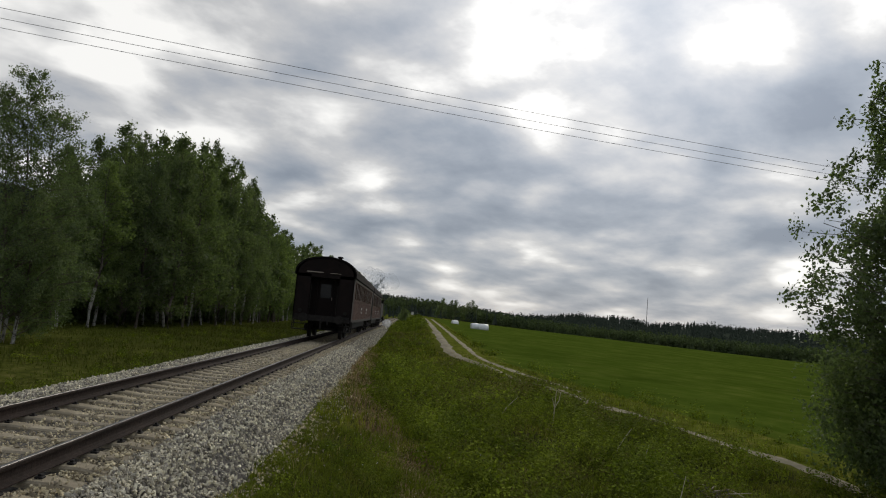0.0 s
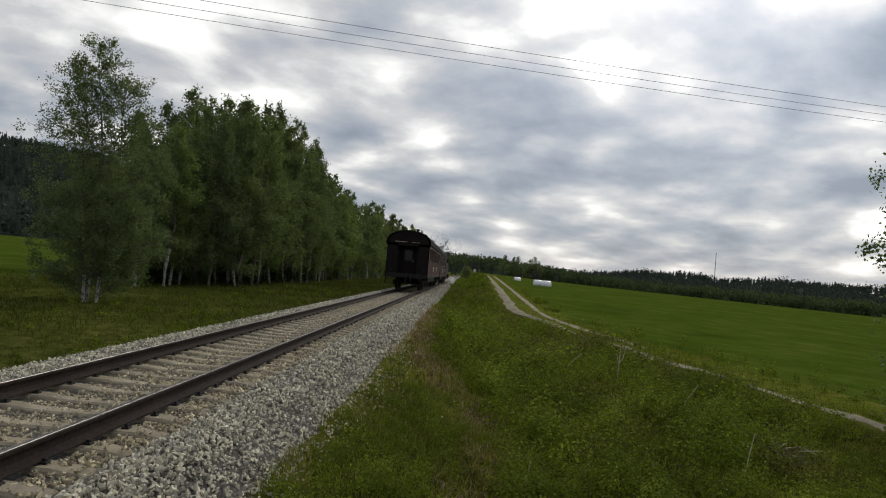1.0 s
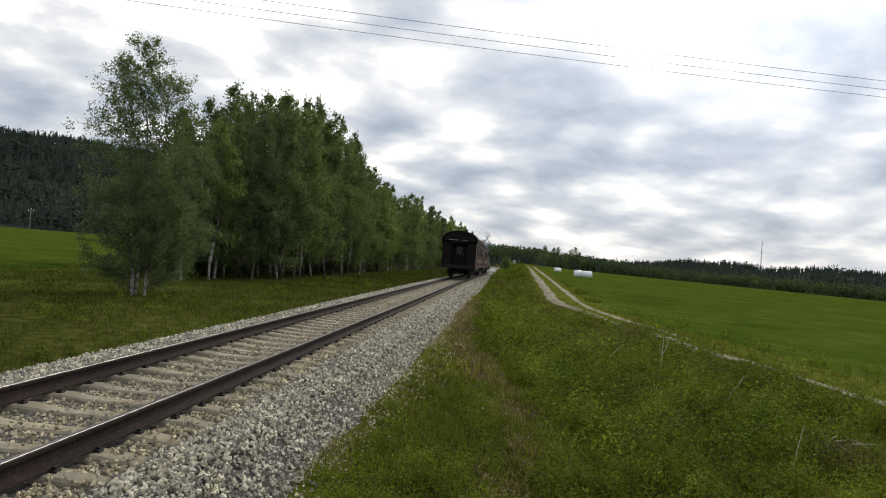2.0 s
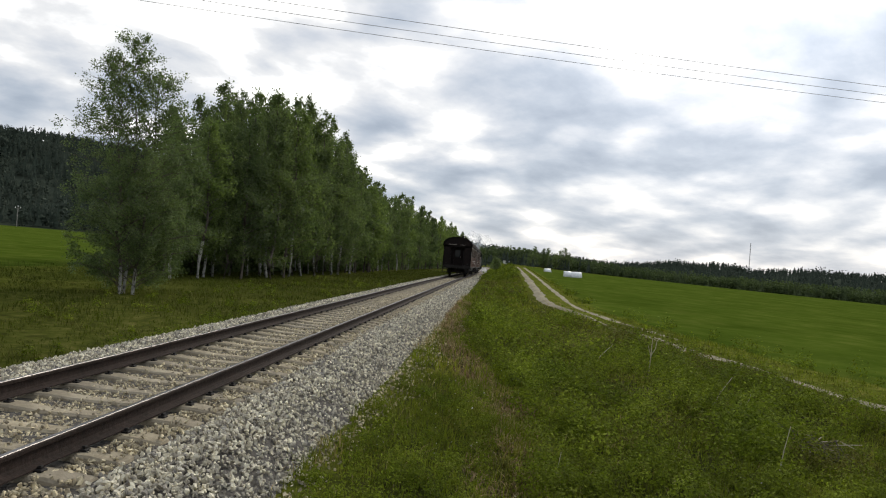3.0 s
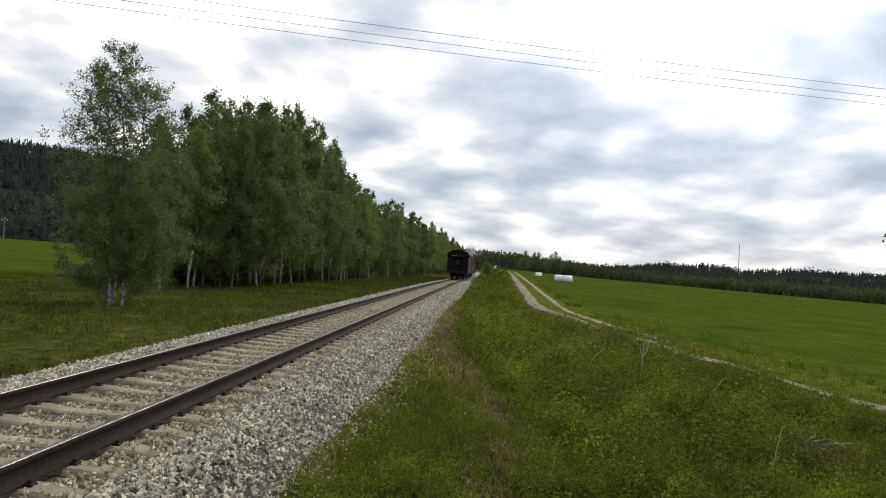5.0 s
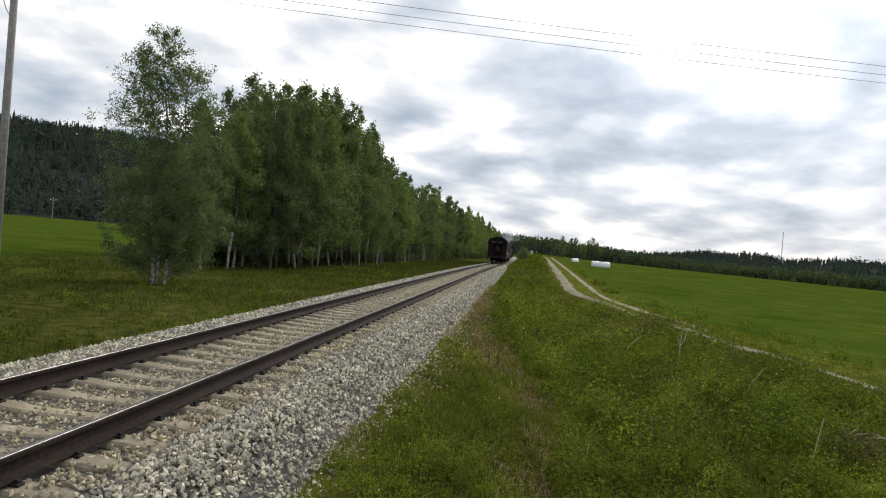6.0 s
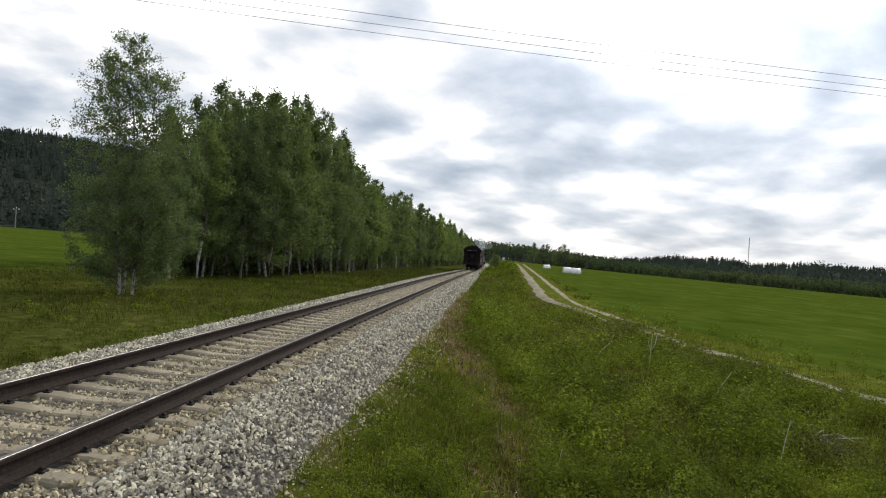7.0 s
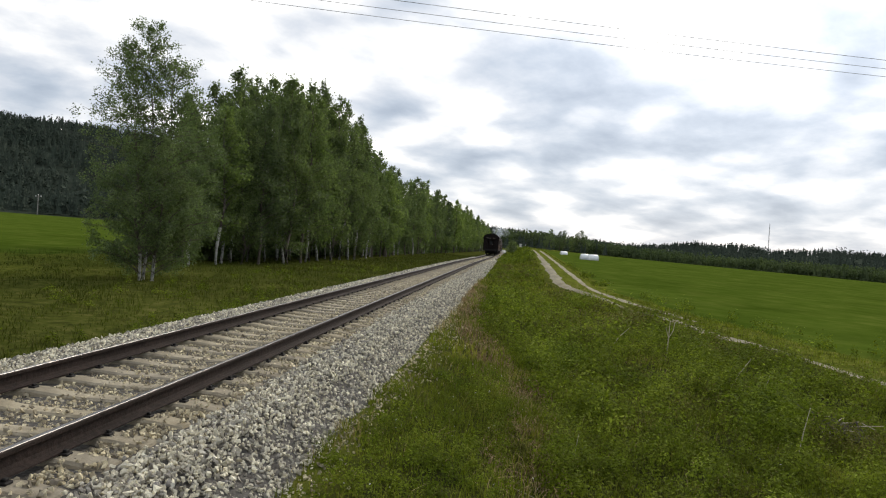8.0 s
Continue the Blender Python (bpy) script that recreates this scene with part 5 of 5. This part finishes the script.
        # light along the vestibule's top edge, put in as two pale strips
        part("gutter", boxes((-0.95, -0.12, *Y(0.03, 0.058), 3.28, 3.33), (0.2, 0.75, *Y(0.03, 0.058), 3.28, 3.31), bevel=0.008), PALE_SHEEN, root, "pale strips painted as the lit edge of the vestibule")
        door = part("end_door", boxes((-0.41, 0.41, *Y(0.77, 0.81), 1.05, 2.97)), ENDPAINT, root)
        part("door_window", boxes((-0.26, 0.26, *Y(0.755, 0.768), 2.05, 2.75)), GLASS, door)
        part("door_handle", rods(((0.33, Y(0.72, 0.72)[0], 1.95), (0.33, Y(0.72, 0.72)[0], 2.15), 0.015)), PALE_SHEEN, door, "worn metal handle")
        for s in (-1, 1):
            corner = boxes((s * half - 0.05 if s > 0 else -half - 0.0, half if s > 0 else -half + 0.05, *Y(0.06, 0.75), 1.05, 3.2), (0.72 if s > 0 else -half, half if s > 0 else -0.72, *Y(0.06, 0.11), 1.05, 3.2))
            part("corner_panel", corner, ENDPAINT, root)
            part("grab_rail", rods(((s * 0.66, Y(0.05, 0.05)[0], 1.2), (s * 0.66, Y(0.05, 0.05)[0], 2.7), 0.018)), IRON, root)
            buf = rods(((s * 0.88, Y(-0.15, -0.15)[0], 1.02), (s * 0.88, Y(0.3, 0.3)[0], 1.02), 0.09), ((s * 0.88, Y(-0.3, -0.3)[0], 1.02), (s * 0.88, Y(-0.25, -0.25)[0], 1.02), 0.22), ((s * 0.88, Y(-0.26, -0.26)[0], 1.02), (s * 0.88, Y(-0.1, -0.1)[0], 1.02), 0.06), n=16)
            part("buffer", buf, IRON, root, "round iron buffer")
            step = boxes(*[(s * 1.15 - 0.3, s * 1.15 + 0.3, *Y(0.15, 0.7), z, z + 0.04) for z in (0.4, 0.68)], (s * 1.45 - 0.02, s * 1.45 + 0.02, *Y(0.15, 0.19), 0.4, 1.0), (s * 1.45 - 0.02, s * 1.45 + 0.02, *Y(0.66, 0.7), 0.4, 1.0))
            part("step", step, IRON, root)
            part("tail_lamp", rods(((s * 1.12, Y(-0.02, -0.02)[0], 1.35), (s * 1.12, Y(0.1, 0.1)[0], 1.35), 0.09), n=12), IRON, root)
        part("headstock", boxes((-1.35, 1.35, *Y(0.0, 0.16), 0.86, 1.16), bevel=0.015), IRON, root)
        part("coupling", boxes((-0.06, 0.06, *Y(-0.28, 0.05), 0.84, 0.96), (-0.04, 0.04, *Y(-0.34, -0.26), 0.5, 0.94), bevel=0.01), IRON, root)
        hose = [(Vector((0.3, Y(-0.02, -0.02)[0], 0.95)), 0.035), (Vector((0.32, Y(-0.16, -0.16)[0], 0.75)), 0.035), (Vector((0.34, Y(-0.14, -0.14)[0], 0.5)), 0.035)]
        v, f = tubes([hose], 8)
        part("brake_hose", mesh_from("brake_hose", v, f, IRON), None, root)
    part("truss", boxes((-1.2, -1.1, 5, L - 5, 0.55, 0.92), (1.1, 1.2, 5, L - 5, 0.55, 0.92), (-0.9, 0.9, 8.5, 10.5, 0.4, 0.92), (-0.7, 0.7, 11.5, 12.5, 0.45, 0.92), bevel=0.02), IRON, root)
    wm = wheelset(0.46)
    bogie(root, 3.3, wm)
    bogie(root, L - 3.3, wm)


build_coach(0.0, True)
build_coach(22.0, False)


def build_tender(offset):
    root = new("locomotive_tender")
    tagged(root, "black coal tender coupled behind the steam engine", "tender")
    MOVING.append((root, offset, 0.0))
    part("tank", boxes((-1.45, 1.45, 0.5, 6.8, 1.1, 2.75), bevel=0.06), IRON, root)
    part("frame", boxes((-1.35, 1.35, 0.2, 7.2, 0.8, 1.1)), IRON, root)
    bm = bmesh.new()
    bmesh.ops.create_grid(bm, x_segments=14, y_segments=26, size=0.5, matrix=Matrix.Translation((0, 3.8, 2.7)) @ Matrix.Diagonal((2.5, 5.4, 1, 1)))
    for v in bm.verts:
        v.co.z += 0.55 * max(0, 1 - (v.co.x / 1.3) ** 2) * max(0, 1 - ((v.co.y - 3.8) / 2.8) ** 2) + 0.12 * noise.noise(v.co * 3)
    part("coal", bm, IRON, root, "heap of black coal")
    wm = wheelset(0.46)
    bogie(root, 1.9, wm, base=1.7)
    bogie(root, 5.4, wm, base=1.7)


def build_engine(offset):
    root = new("steam_locomotive")
    tagged(root, "black steam locomotive hauling the coaches", "locomotive")
    MOVING.append((root, offset, 0.0))
    part("frame", boxes((-1.1, 1.1, 0.3, 10.6, 0.85, 1.2), (-1.4, 1.4, 10.3, 10.7, 0.85, 1.25)), IRON, root)
    part("running_board", boxes((-1.4, 1.4, 1.8, 10.4, 1.42, 1.48)), IRON, root)
    part("boiler", rods(((0, 2.0, 2.45), (0, 8.4, 2.45), 0.78), ((0, 8.4, 2.45), (0, 10.1, 2.45), 0.82), n=28), IRON, root, smooth=False)
    part("chimney", rods(((0, 9.4, 3.1), (0, 9.4, 4.0), 0.2, 0.24), ((0, 9.4, 3.95), (0, 9.4, 4.1), 0.3, 0.3), n=18), IRON, root)
    part("dome", rods(((0, 6.2, 3.1), (0, 6.2, 3.65), 0.35, 0.3), ((0, 6.2, 3.65), (0, 6.2, 3.8), 0.3, 0.12), n=18), IRON, root)
    cab = boxes((-1.45, -1.37, 0.2, 2.1, 1.4, 2.3), (1.37, 1.45, 0.2, 2.1, 1.4, 2.3), (-1.45, -1.37, 0.2, 0.5, 2.3, 3.3), (1.37, 1.45, 0.2, 0.5, 2.3, 3.3), (-1.45, -1.37, 1.7, 2.1, 2.3, 3.3), (1.37, 1.45, 1.7, 2.1, 2.3, 3.3), (-1.45, 1.45, 2.02, 2.1, 1.4, 3.3), (-1.4, 1.4, 0.2, 2.1, 1.3, 1.42))
    part("cab", cab, IRON, root)
    prof = arc_roof(1.55, 3.25, 3.85)
    prof += [(x * 0.97, z - 0.06) for x, z in reversed(prof)]
    v, f = extrude_y(prof, [-0.2, 2.4], close=True)
    part("cab_roof", mesh_from("cab_roof", v, f, ROOF), None, root)
    for s in (-1, 1):
        part("cylinder", rods(((s * 1.15, 8.6, 0.85), (s * 1.15, 9.8, 0.85), 0.32), n=18), IRON, root)
        part("rod", boxes((s * 1.12 - 0.03, s * 1.12 + 0.03, 3.2, 8.7, 0.72, 0.84)), STEEL, root, "bright steel connecting rod")
    wm, sm = wheelset(0.72), wheelset(0.42)
    for y in (3.2, 4.9, 6.6):
        w = part("wheelset", wm, None, root)
        TURNING.append((w, (0, y, 0.72), 0.72))
    w = part("wheelset", sm, None, root)
    TURNING.append((w, (0, 9.2, 0.42), 0.42))


build_tender(44.0)
build_engine(51.3)


def lump(seed, r):
    bm = bmesh.new()
    bmesh.ops.create_icosphere(bm, subdivisions=3, radius=r)
    for v in bm.verts:
        d = v.co.normalized()
        v.co += d * r * (0.45 * noise.noise(d * 1.4 + Vector((seed, 2, 0))) + 0.2 * noise.noise(d * 3.7 + Vector((0, seed, 0))))
    return bm


def build_smoke():
    rng = random.Random(3)
    root = new("smoke_plume")
    tagged(root, "thin grey-blue coal smoke trailing back from the engine", "smoke")
    MOVING.append((root, 60.7, 0.0))
    for k in range(8):
        f = k / 7
        part("puff", lump(k * 3.1, 0.5 + 0.75 * f), SMOKE, root, at=pose(0.25 * (-1) ** k + 1.9 * f * (0.5 + 0.5 * math.sin(k * 2.4)), -9 * f, 4.1 + 2.2 * f ** 0.8 + 0.5 * math.sin(k * 1.7) * f), smooth=True)
    root = new("steam_puff")
    tagged(root, "small white steam puff blown from the cylinders", "steam")
    MOVING.append((root, 59.0, 0.0))
    for k in range(5):
        part("puff", lump(40 + k * 2.3, 0.28 + 0.06 * k), STEAM, root, at=pose(1.55 + 0.12 * k, -0.4 * k, 0.45 + 0.1 * (k % 2)), smooth=True)


build_smoke()


def motions():
    for ob, offset, lift in MOVING:
        walk(ob, [(t, pose(XC, REAR + offset + SPEED * t, lift + float(dip(REAR + offset + SPEED * t + 4)))) for t in (0.0, 1.0, 2.0, 3.0, 4.0, 5.0, 6.0, 7.0, 8.0)])
    for ob, (x, y, z), r in TURNING:
        step = math.degrees(SPEED / 30 / r)
        walk(ob, [(i / 30, pose(x, y, z, -step * i, 0, 0)) for i in range(241)])


motions()
